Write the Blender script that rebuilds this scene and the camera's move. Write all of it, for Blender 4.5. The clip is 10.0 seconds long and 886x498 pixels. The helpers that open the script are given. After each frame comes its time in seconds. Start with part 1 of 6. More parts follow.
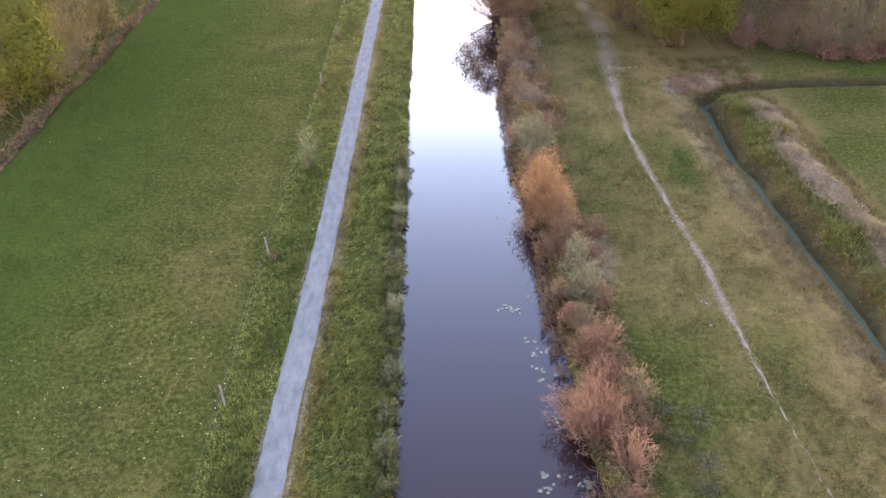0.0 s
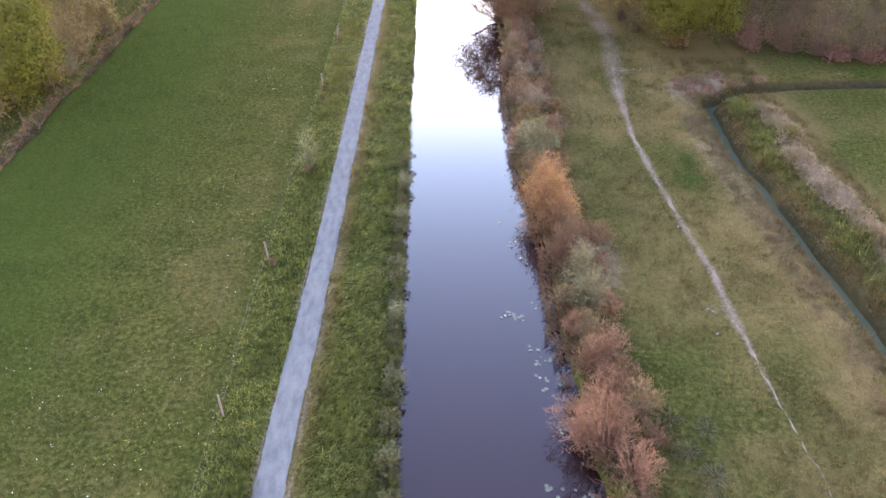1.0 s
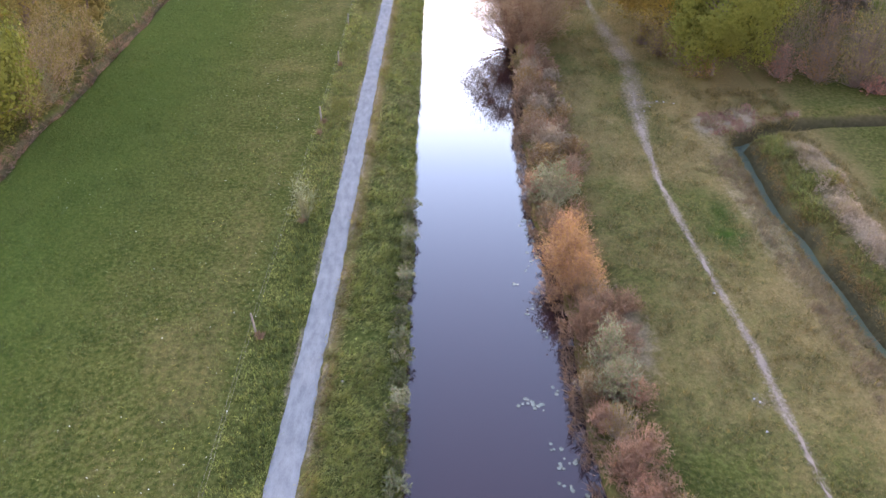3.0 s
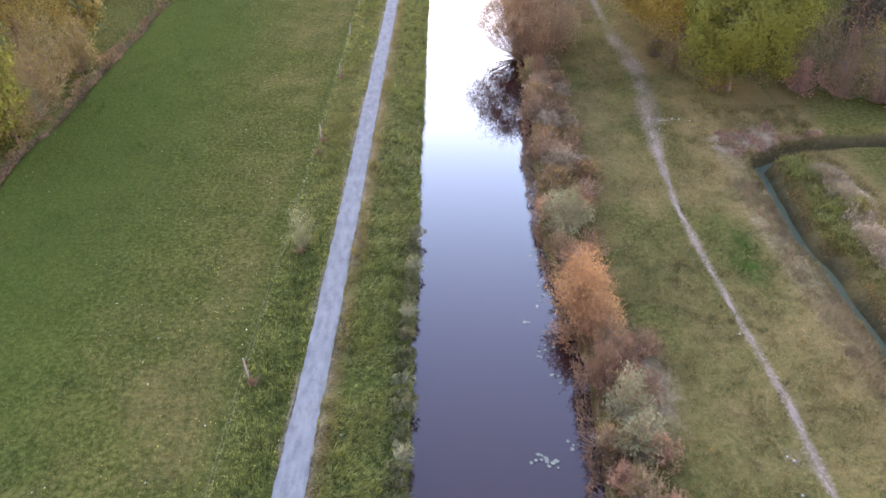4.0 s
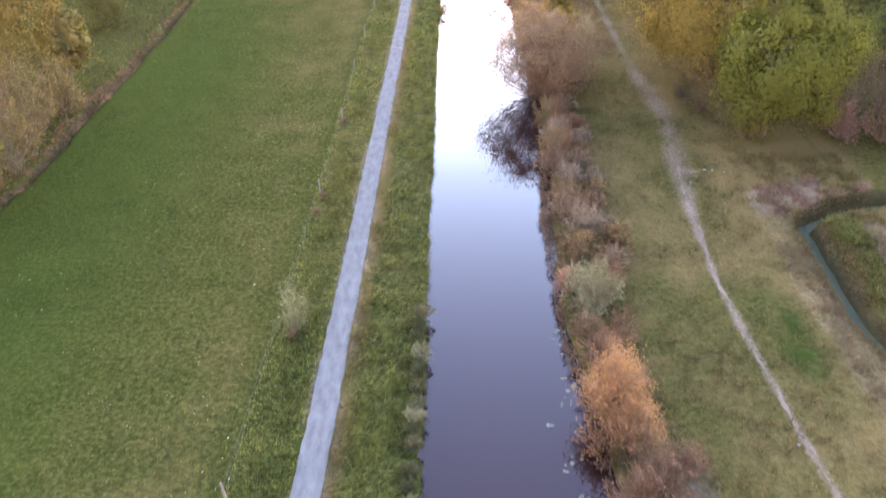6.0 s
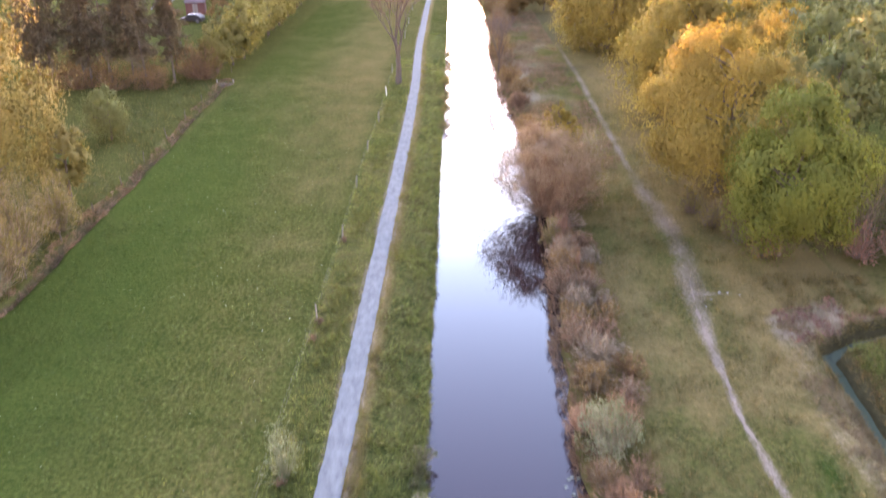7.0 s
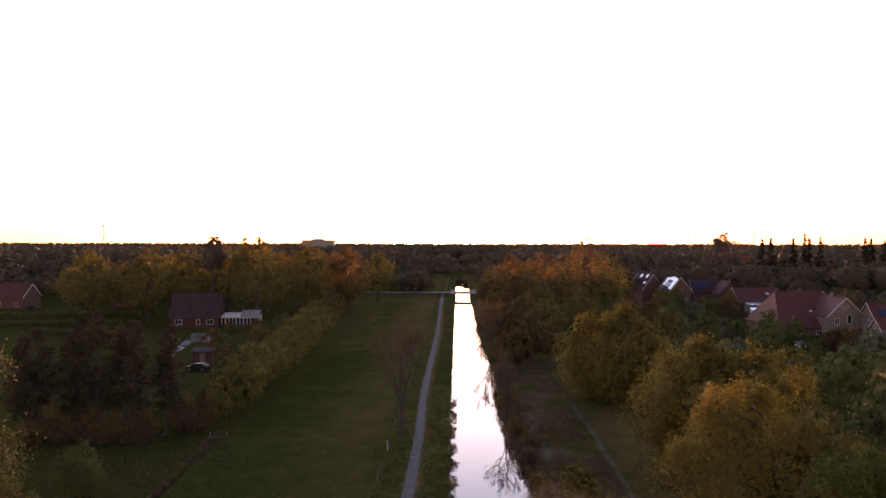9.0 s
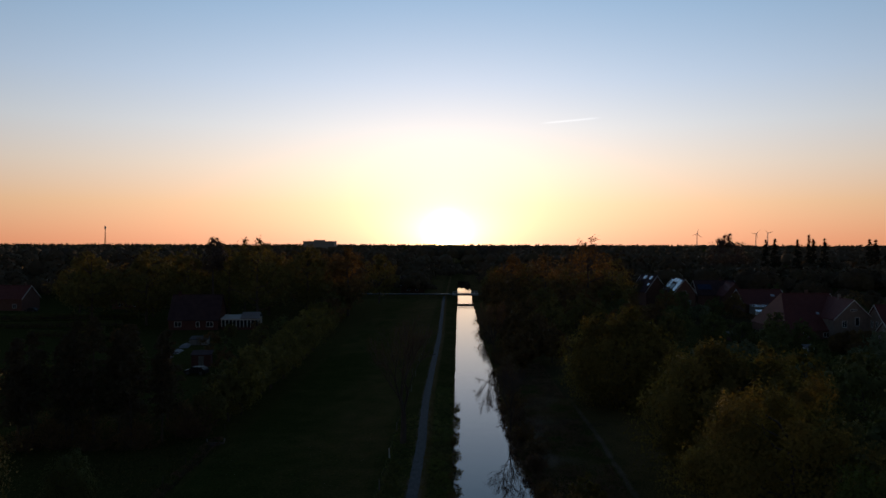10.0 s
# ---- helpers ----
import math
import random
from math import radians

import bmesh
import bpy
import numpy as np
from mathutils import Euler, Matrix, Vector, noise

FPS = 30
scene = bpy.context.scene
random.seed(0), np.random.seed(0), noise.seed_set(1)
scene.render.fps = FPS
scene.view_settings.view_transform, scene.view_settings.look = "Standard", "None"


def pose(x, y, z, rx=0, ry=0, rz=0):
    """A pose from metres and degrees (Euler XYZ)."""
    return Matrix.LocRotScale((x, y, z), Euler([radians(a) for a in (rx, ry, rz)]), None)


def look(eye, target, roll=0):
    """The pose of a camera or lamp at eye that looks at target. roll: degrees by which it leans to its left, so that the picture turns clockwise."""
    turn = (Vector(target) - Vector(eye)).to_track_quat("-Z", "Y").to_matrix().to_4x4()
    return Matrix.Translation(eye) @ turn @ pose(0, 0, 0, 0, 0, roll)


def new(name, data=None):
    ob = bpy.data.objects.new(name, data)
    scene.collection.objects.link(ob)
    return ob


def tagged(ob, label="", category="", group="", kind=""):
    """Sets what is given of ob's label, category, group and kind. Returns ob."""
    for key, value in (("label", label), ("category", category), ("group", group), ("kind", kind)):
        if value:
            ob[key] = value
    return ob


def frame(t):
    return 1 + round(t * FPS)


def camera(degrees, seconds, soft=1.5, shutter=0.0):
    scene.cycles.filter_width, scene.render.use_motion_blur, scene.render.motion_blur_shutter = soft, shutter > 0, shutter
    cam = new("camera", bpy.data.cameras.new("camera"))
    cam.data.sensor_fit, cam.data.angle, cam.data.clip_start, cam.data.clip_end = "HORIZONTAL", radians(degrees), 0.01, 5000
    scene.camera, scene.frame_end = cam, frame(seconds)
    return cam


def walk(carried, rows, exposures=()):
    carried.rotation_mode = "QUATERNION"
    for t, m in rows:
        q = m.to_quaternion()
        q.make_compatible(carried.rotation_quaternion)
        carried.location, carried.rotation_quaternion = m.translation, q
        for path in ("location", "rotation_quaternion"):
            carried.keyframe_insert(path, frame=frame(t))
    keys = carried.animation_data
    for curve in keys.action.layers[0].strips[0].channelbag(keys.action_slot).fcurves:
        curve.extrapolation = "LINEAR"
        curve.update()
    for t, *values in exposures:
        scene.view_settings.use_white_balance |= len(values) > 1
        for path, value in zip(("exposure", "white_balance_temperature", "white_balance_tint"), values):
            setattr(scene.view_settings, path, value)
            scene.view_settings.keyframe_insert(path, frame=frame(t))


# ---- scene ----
cam = camera(62.0, 10.0, shutter=0.5)
PATH = [
    (0, (1.424, 1.584, 23.44), (1.457, 3.217, 22.287), 0.3),
    (0.5, (1.427, 1.629, 23.428), (1.458, 3.258, 22.268), 0.3),
    (1, (1.374, 2.262, 23.398), (1.404, 3.894, 22.242), 0.4),
    (1.5, (1.3, 3.456, 23.401), (1.329, 5.09, 22.249), 0.5),
    (2, (1.276, 4.858, 23.458), (1.303, 6.494, 22.307), 0.6),
    (2.5, (1.231, 6.307, 23.538), (1.255, 7.942, 22.387), 0.6),
    (4, (1.008, 10.859, 23.649), (1.021, 12.493, 22.495), 0.6),
    (4.5, (0.922, 12.335, 23.723), (0.931, 13.967, 22.567), 0.5),
    (5, (0.826, 13.865, 23.769), (0.832, 15.497, 22.613), 0.5),
    (5.8, (0.886, 16.12, 23.87), (0.88, 17.753, 22.716), 0.25),
    (6, (0.905, 16.69, 23.9), (0.894, 18.34, 22.77), 0.2),
    (6.3, (0.94, 17.53, 23.95), (0.922, 19.221, 22.882), 0.12),
    (6.5, (0.93, 18.08, 24), (0.911, 19.799, 22.978), 0.12),
    (6.7, (0.926, 18.636, 24.052), (0.906, 20.383, 23.078), 0.12),
    (6.9, (0.922, 19.192, 24.104), (0.899, 20.964, 23.177), 0.12),
    (7, (0.92, 19.47, 24.13), (0.897, 21.256, 23.23), 0.12),
    (7.2, (0.92, 20.002, 24.174), (0.895, 21.833, 23.37), 0.12),
    (7.5, (0.92, 20.8, 24.24), (0.892, 22.697, 23.607), 0.12),
    (8, (0.9, 22.08, 24.27), (0.865, 24.054, 23.947), 0.12),
    (8.2, (0.884, 22.568, 24.278), (0.849, 24.558, 24.08), 0.12),
    (8.3, (0.876, 22.812, 24.282), (0.839, 24.807, 24.148), 0.12),
    (8.4, (0.868, 23.056, 24.286), (0.83, 25.054, 24.216), 0.12),
    (8.5, (0.86, 23.3, 24.29), (0.822, 25.3, 24.266), 0.12),
    (8.6, (0.846, 23.534, 24.296), (0.808, 25.533, 24.273), 0.12),
    (9, (0.79, 24.47, 24.32), (0.75, 26.469, 24.297), 0.12),
    (9.5, (0.68, 25.6, 24.36), (0.638, 27.599, 24.339), 0.12),
    (10, (0.55, 26.7, 24.38), (0.506, 28.699, 24.36), 0.12),
]
EXPOSURES = [(0.0, 2.53, 9200, 37), (0.5, 2.53, 9100, 37), (1.2, 2.53, 8800, 38), (5.0, 2.71, 8900, 38), (6.5, 2.82, 8950, 40), (7.0, 2.88, 8900, 41), (7.5, 2.94, 9100, 46), (8.0, 2.70, 9600, 51), (8.5, 1.68, 10200, 54), (9.0, -0.25, 9600, 47), (9.5, -1.95, 6900, 20), (10.0, -2.95, 6400, 9)]
walk(cam, [(t, look(eye, target, roll)) for t, eye, target, roll in PATH], EXPOSURES)

# ---- world, sun ----
SUN_ELEV, SUN_AZ = 0.75, -0.95  # degrees; azimuth from +y, clockwise
world = bpy.data.worlds.new("evening_sky")
scene.world = world
world.use_nodes = True
wn, wl = world.node_tree.nodes, world.node_tree.links
wn.clear()
w_out, w_bg = wn.new("ShaderNodeOutputWorld"), wn.new("ShaderNodeBackground")
sky = wn.new("ShaderNodeTexSky")
sky.sky_type, sky.sun_disc = "NISHITA", False
sky.sun_elevation, sky.sun_rotation = radians(SUN_ELEV), radians(SUN_AZ)
sky.altitude, sky.air_density, sky.dust_density, sky.ozone_density = 0, 1.0, 1.2, 1.5
SKY = 0.22
TC = wn.new("ShaderNodeTexCoord").outputs["Generated"]


def w_math(op, a, b=0.0, clamp=False):
    n = wn.new("ShaderNodeMath")
    n.operation, n.use_clamp = op, clamp
    for s, v in zip(n.inputs, (a, b)):
        if isinstance(v, bpy.types.NodeSocket):
            wl.new(v, s)
        else:
            s.default_value = v
    return n.outputs[0]


def w_scaled(colour, f):
    n = wn.new("ShaderNodeVectorMath")
    n.operation = "SCALE"
    if isinstance(colour, bpy.types.NodeSocket):
        wl.new(colour, n.inputs[0])
    else:
        n.inputs[0].default_value = colour
    if isinstance(f, bpy.types.NodeSocket):
        wl.new(f, n.inputs["Scale"])
    else:
        n.inputs["Scale"].default_value = f
    return n.outputs[0]


def w_join(op, a, b):
    n = wn.new("ShaderNodeVectorMath")
    n.operation = op
    wl.new(a, n.inputs[0])
    wl.new(b, n.inputs[1])
    return n.outputs[0]


sun_to = Vector((math.sin(radians(SUN_AZ)) * math.cos(radians(SUN_ELEV)), math.cos(radians(SUN_AZ)) * math.cos(radians(SUN_ELEV)), math.sin(radians(SUN_ELEV))))
# clear evening air: a pale blue dome that brightens towards the sunset, warm along the horizon, with the low sun's aureole
sep = wn.new("ShaderNodeSeparateXYZ")
wl.new(TC, sep.inputs[0])
up = w_math("MAXIMUM", sep.outputs[2], 0.0)
dot = wn.new("ShaderNodeVectorMath")
dot.operation = "DOT_PRODUCT"
wl.new(TC, dot.inputs[0])
dot.inputs[1].default_value = sun_to
away = w_math("SUBTRACT", 1.0, dot.outputs["Value"])
toward = w_math("POWER", w_math("MULTIPLY_ADD", sep.outputs[1], 0.5), 4.0)
toward.node.inputs[0].links[0].from_node.inputs[2].default_value = 0.5
toward = w_math("ADD", w_math("MULTIPLY", toward, 0.82), 0.18)
fade = w_math("EXPONENT", w_math("MULTIPLY", up, -2.3))
tint = wn.new("ShaderNodeValToRGB")
wl.new(up, tint.inputs[0])
for at, col in ((0.0, (0.92, 0.25, 0.085)), (0.05, (1.0, 0.43, 0.18)), (0.10, (1.0, 0.60, 0.37)), (0.15, (0.94, 0.71, 0.55)), (0.21, (0.80, 0.73, 0.68)), (0.33, (0.58, 0.73, 0.80)), (0.40, (0.37, 0.53, 0.62)), (0.48, (0.265, 0.455, 0.59)), (0.7, (0.285, 0.43, 0.63)), (1.0, (0.37, 0.44, 0.69))):
    e = tint.color_ramp.elements[0] if at == 0 else tint.color_ramp.elements[len(tint.color_ramp.elements) - 1] if at == 1 else tint.color_ramp.elements.new(at)
    e.color = (*col, 1)
blue = w_join("MULTIPLY", w_scaled((7.0, 9.8, 13.8), w_math("MULTIPLY", fade, toward)), tint.outputs[0])
# the glow round the sun is broader than it is high
side = w_math("MULTIPLY", w_math("SUBTRACT", sep.outputs[0], sun_to.x), 0.6)
rise = w_math("SUBTRACT", sep.outputs[2], sun_to.z)
ahead = w_math("GREATER_THAN", sep.outputs[1], 0.0)
round_sun = w_math("SQRT", w_math("ADD", w_math("MULTIPLY", side, side), w_math("MULTIPLY", rise, rise)))
wide = w_scaled((6.8, 6.0, 4.7), w_math("MULTIPLY", ahead, w_math("EXPONENT", w_math("MULTIPLY", round_sun, -8.5))))
halo = w_scaled((30.0, 18.5, 6.6), w_math("MULTIPLY", ahead, w_math("EXPONENT", w_math("MULTIPLY", round_sun, -52.0))))
core = w_join("ADD", halo, w_scaled((260.0, 165.0, 60.0), w_math("EXPONENT", w_math("MULTIPLY", away, -9000.0))))
# a short contrail high to the side of the sun
trail_u = w_math("MULTIPLY", w_math("SUBTRACT", sep.outputs[0], 0.146), 30.0)
trail_v = w_math("MULTIPLY", w_math("SUBTRACT", sep.outputs[2], w_math("ADD", w_math("MULTIPLY", sep.outputs[0], 0.07), 0.1495)), 900.0)
trail_d = w_math("ADD", w_math("POWER", w_math("ABSOLUTE", trail_u), 6.0), w_math("MULTIPLY", trail_v, trail_v))
trail = w_scaled((1.1, 1.1, 1.1), w_math("MULTIPLY", ahead, w_math("EXPONENT", w_math("MULTIPLY", trail_d, -1.0))))
total = w_join("ADD", w_join("ADD", w_join("ADD", blue, trail), w_scaled(sky.outputs[0], SKY)), w_join("ADD", wide, core))
wl.new(total, w_bg.inputs["Color"])
w_bg.inputs["Strength"].default_value = 1.0
wl.new(w_bg.outputs[0], w_out.inputs["Surface"])

sun = new("sun", bpy.data.lights.new("sun", "SUN"))
sun.data.energy, sun.data.angle, sun.data.color = 10.0, radians(0.6), (1.0, 0.53, 0.21)
sun.matrix_world = look((0, 400, 60), Vector((0, 400, 60)) - sun_to)

# ---- small tools ----
WATER = -0.62


def rng_of(seed):
    return np.random.default_rng(seed)


def lattice(seed, n=256):
    return rng_of(seed).random((n, n))


LATTICES = {}


def vnoise(x, y, size, seed=1):
    """Smooth noise from 0 to 1 with features of the given size in metres."""
    if seed not in LATTICES:
        LATTICES[seed] = lattice(seed)
    g = LATTICES[seed]
    u, v = np.asarray(x, float) / size + 1000.3, np.asarray(y, float) / size + 1000.7
    i, j = np.floor(u).astype(int), np.floor(v).astype(int)
    a, b = u - i, v - j
    a, b = a * a * (3 - 2 * a), b * b * (3 - 2 * b)
    p = lambda di, dj: g[(i + di) % 256, (j + dj) % 256]
    return (p(0, 0) * (1 - a) + p(1, 0) * a) * (1 - b) + (p(0, 1) * (1 - a) + p(1, 1) * a) * b


def sstep(v, a, b):
    t = np.clip((np.asarray(v, float) - a) / (b - a), 0, 1)
    return t * t * (3 - 2 * t)


def band(v, a, b, soft):
    return sstep(v, a - soft, a + soft) * (1 - sstep(v, b - soft, b + soft))


def mesh_np(name, V, F, smooth=False):
    V, F = np.asarray(V, np.float32), np.asarray(F, np.int32)
    me = bpy.data.meshes.new(name)
    m, k = F.shape
    me.vertices.add(len(V))
    me.vertices.foreach_set("co", V.ravel())
    me.loops.add(m * k)
    me.loops.foreach_set("vertex_index", F.ravel())
    me.polygons.add(m)
    me.polygons.foreach_set("loop_start", np.arange(0, m * k, k, dtype=np.int32))
    me.polygons.foreach_set("use_smooth", np.full(m, smooth))
    me.update(calc_edges=True)
    return me


def paint(me, name, values):
    a = me.attributes.new(name, "FLOAT", "POINT")
    a.data.foreach_set("value", np.asarray(values, np.float32))


def put(name, me, material, parent=None, label=""):
    """Link a mesh as one object, a part where a parent is given."""
    ob = new(name, me)
    if material and not me.materials:
        me.materials.append(material)
    if parent:
        ob.parent = parent
    return tagged(ob, label=label)


def part(name, bm, material, parent, label=""):
    me = bpy.data.meshes.new(name)
    bm.to_mesh(me)
    bm.free()
    return put(name, me, material, parent, label)


def thing(name, m, label, category, group="", kind=""):
    ob = new(name)
    ob.matrix_world = m
    return tagged(ob, label, category, group, kind)


def add_box(bm, x0, x1, y0, y1, z0, z1, bevel=0.0):
    r = bmesh.ops.create_cube(bm, size=1, matrix=Matrix.Translation(((x0 + x1) / 2, (y0 + y1) / 2, (z0 + z1) / 2)) @ Matrix.Diagonal((x1 - x0, y1 - y0, z1 - z0, 1)))
    if bevel:
        es = list({e for v in r["verts"] for e in v.link_edges})
        bmesh.ops.bevel(bm, geom=es, offset=bevel, segments=1, affect="EDGES")
    return bm


def box(x0, x1, y0, y1, z0, z1, bevel=0.0):
    return add_box(bmesh.new(), x0, x1, y0, y1, z0, z1, bevel)


class Geo:
    """Collects quads for one mesh."""

    def __init__(self):
        self.v, self.f, self.n, self.soft = [], [], 0, []

    def add(self, V, F, soft=None):
        self.v.append(np.asarray(V, float))
        self.soft.append(soft)
        self.f.append(np.asarray(F, int) + self.n)
        self.n += len(V)

    def tube(self, pts, radii, sides=6):
        pts, radii = np.asarray(pts, float), np.asarray(radii, float)
        d = np.gradient(pts, axis=0)
        d /= np.linalg.norm(d, axis=1)[:, None] + 1e-9
        ref = np.where(np.abs(d[:, 2:3]) > 0.9, [[1.0, 0, 0]], [[0, 0, 1.0]])
        a = np.cross(d, ref)
        a /= np.linalg.norm(a, axis=1)[:, None] + 1e-9
        b = np.cross(d, a)
        th = np.arange(sides) * 2 * np.pi / sides
        V = pts[:, None] + radii[:, None, None] * (np.cos(th)[None, :, None] * a[:, None] + np.sin(th)[None, :, None] * b[:, None])
        n = len(pts)
        i, j = np.meshgrid(np.arange(n - 1), np.arange(sides), indexing="ij")
        q = np.stack([i * sides + j, i * sides + (j + 1) % sides, (i + 1) * sides + (j + 1) % sides, (i + 1) * sides + j], -1).reshape(-1, 4)
        self.add(V.reshape(-1, 3), q)

    def leaves(self, c, d, s, L, W, soft=None):
        """Rhombic leaves at c, pointing along d, with their width along s; soft gives the crown's own normals."""
        L, W = np.broadcast_to(L, len(c))[:, None], np.broadcast_to(W, len(c))[:, None]
        V = np.stack([c - d * L / 2, c - s * W / 2, c + d * L / 2, c + s * W / 2], 1).reshape(-1, 3)
        self.add(V, np.arange(4 * len(c)).reshape(-1, 4), None if soft is None else np.repeat(soft, 4, 0))

    def mesh(self, name, smooth=False):
        full = all(s is not None for s in self.soft)
        me = mesh_np(name, np.concatenate(self.v), np.concatenate(self.f), smooth or full)
        if full:
            me.normals_split_custom_set_from_vertices(np.concatenate(self.soft))
        return me


def unit(a):
    return a / (np.linalg.norm(a, axis=-1, keepdims=True) + 1e-9)


# ---- materials ----
class Nodes:
    def __init__(self, name):
        self.mat = bpy.data.materials.new(name)
        self.mat.use_nodes = True
        self.t = self.mat.node_tree
        self.t.nodes.clear()
        self.out = self.t.nodes.new("ShaderNodeOutputMaterial")

    def node(self, kind, **values):
        n = self.t.nodes.new(kind)
        for k, v in values.items():
            if k in n.inputs:
                self.set(n.inputs[k], v)
        return n

    def set(self, socket, v):
        if isinstance(v, bpy.types.NodeSocket):
            self.t.links.new(v, socket)
        elif isinstance(v, (tuple, list)) and len(v) == 3 and socket.type == "RGBA":
            socket.default_value = (*v, 1)
        else:
            socket.default_value = v

    def math(self, op, a, b=0.0, clamp=False):
        n = self.t.nodes.new("ShaderNodeMath")
        n.operation, n.use_clamp = op, clamp
        self.set(n.inputs[0], a)
        self.set(n.inputs[1], b)
        return n.outputs[0]

    def mix(self, f, a, b):
        n = self.t.nodes.new("ShaderNodeMix")
        n.data_type = "RGBA"
        self.set(n.inputs[0], f)
        self.set(n.inputs[6], a)
        self.set(n.inputs[7], b)
        return n.outputs[2]

    def pos(self):
        return self.t.nodes.new("ShaderNodeNewGeometry").outputs["Position"]

    def noise(self, scale, detail=3.0, rough=0.55, stretch=None):
        n = self.t.nodes.new("ShaderNodeTexNoise")
        v = self.pos()
        if stretch:
            m = self.t.nodes.new("ShaderNodeMapping")
            m.inputs["Scale"].default_value = stretch
            self.t.links.new(v, m.inputs["Vector"])
            v = m.outputs[0]
        self.t.links.new(v, n.inputs["Vector"])
        n.inputs["Scale"].default_value, n.inputs["Detail"].default_value, n.inputs["Roughness"].default_value = scale, detail, rough
        return n.outputs[0]

    def ramp(self, f, lo, hi):
        n = self.t.nodes.new("ShaderNodeMapRange")
        self.set(n.inputs[0], f)
        n.inputs[1].default_value, n.inputs[2].default_value = lo, hi
        return n.outputs[0]

    def attr(self, name):
        n = self.t.nodes.new("ShaderNodeAttribute")
        n.attribute_name = name
        return n.outputs["Fac"]

    def island(self):
        return self.t.nodes.new("ShaderNodeNewGeometry").outputs["Random Per Island"]

    def object_random(self):
        return self.t.nodes.new("ShaderNodeObjectInfo").outputs["Random"]

    def bump(self, height, strength, distance):
        n = self.t.nodes.new("ShaderNodeBump")
        self.set(n.inputs["Height"], height)
        n.inputs["Strength"].default_value, n.inputs["Distance"].default_value = strength, distance
        return n.outputs[0]

    def shade(self, colour, rough=0.8, normal=None, metallic=0.0, specular=0.3, shine=None, share=0.4):
        p = self.node("ShaderNodeBsdfPrincipled")
        self.set(p.inputs["Base Color"], colour)
        self.set(p.inputs["Roughness"], rough)
        p.inputs["Metallic"].default_value = metallic
        p.inputs["Specular IOR Level"].default_value = specular
        if normal:
            self.t.links.new(normal, p.inputs["Normal"])
        last = p.outputs[0]
        if shine is not None:
            tr, mx = self.node("ShaderNodeBsdfTranslucent"), self.node("ShaderNodeMixShader")
            self.set(tr.inputs["Color"], shine)
            mx.inputs[0].default_value = share
            self.t.links.new(last, mx.inputs[1])
            self.t.links.new(tr.outputs[0], mx.inputs[2])
            last = mx.outputs[0]
        self.t.links.new(last, self.out.inputs["Surface"])
        return self.mat


def plain(name, c1, c2, scale, rough=0.8, bump=0.3, dist=0.01, metallic=0.0, specular=0.3, stretch=None, vary=0.0):
    """A surface with colour variation at two scales and fine relief."""
    n = Nodes(name)
    big, fine = n.noise(scale, 3, 0.5, stretch), n.noise(scale * 7, 4, 0.65, stretch)
    f = n.math("ADD", n.math("MULTIPLY", n.ramp(big, 0.3, 0.7), 0.6), n.math("MULTIPLY", n.ramp(fine, 0.3, 0.7), 0.4))
    col = n.mix(f, c1, c2)
    if vary:
        col = n.mix(n.math("MULTIPLY", n.object_random(), vary), col, tuple(v * 0.45 for v in c1))
    return n.shade(col, rough, n.bump(fine, bump, dist), metallic, specular)


def foliage(name, c1, c2, c3, share=0.4, warm=(1.25, 1.1, 0.6), clump=0.6):
    """Leaves: hue varies leaf by leaf, clump by clump and tree by tree; light shines through."""
    n = Nodes(name)
    a = n.mix(n.island(), c1, c2)
    a = n.mix(n.ramp(n.noise(clump, 2), 0.35, 0.7), a, c3)
    a = n.mix(n.math("MULTIPLY", n.object_random(), 0.35), a, tuple(v * 0.55 for v in c1))
    w = n.node("ShaderNodeMix")
    w.data_type, w.blend_type = "RGBA", "MULTIPLY"
    w.inputs[0].default_value = 1.0
    n.set(w.inputs[6], a)
    n.set(w.inputs[7], warm)
    return n.shade(a, 0.8, None, 0.0, 0.04, shine=w.outputs[2], share=share)


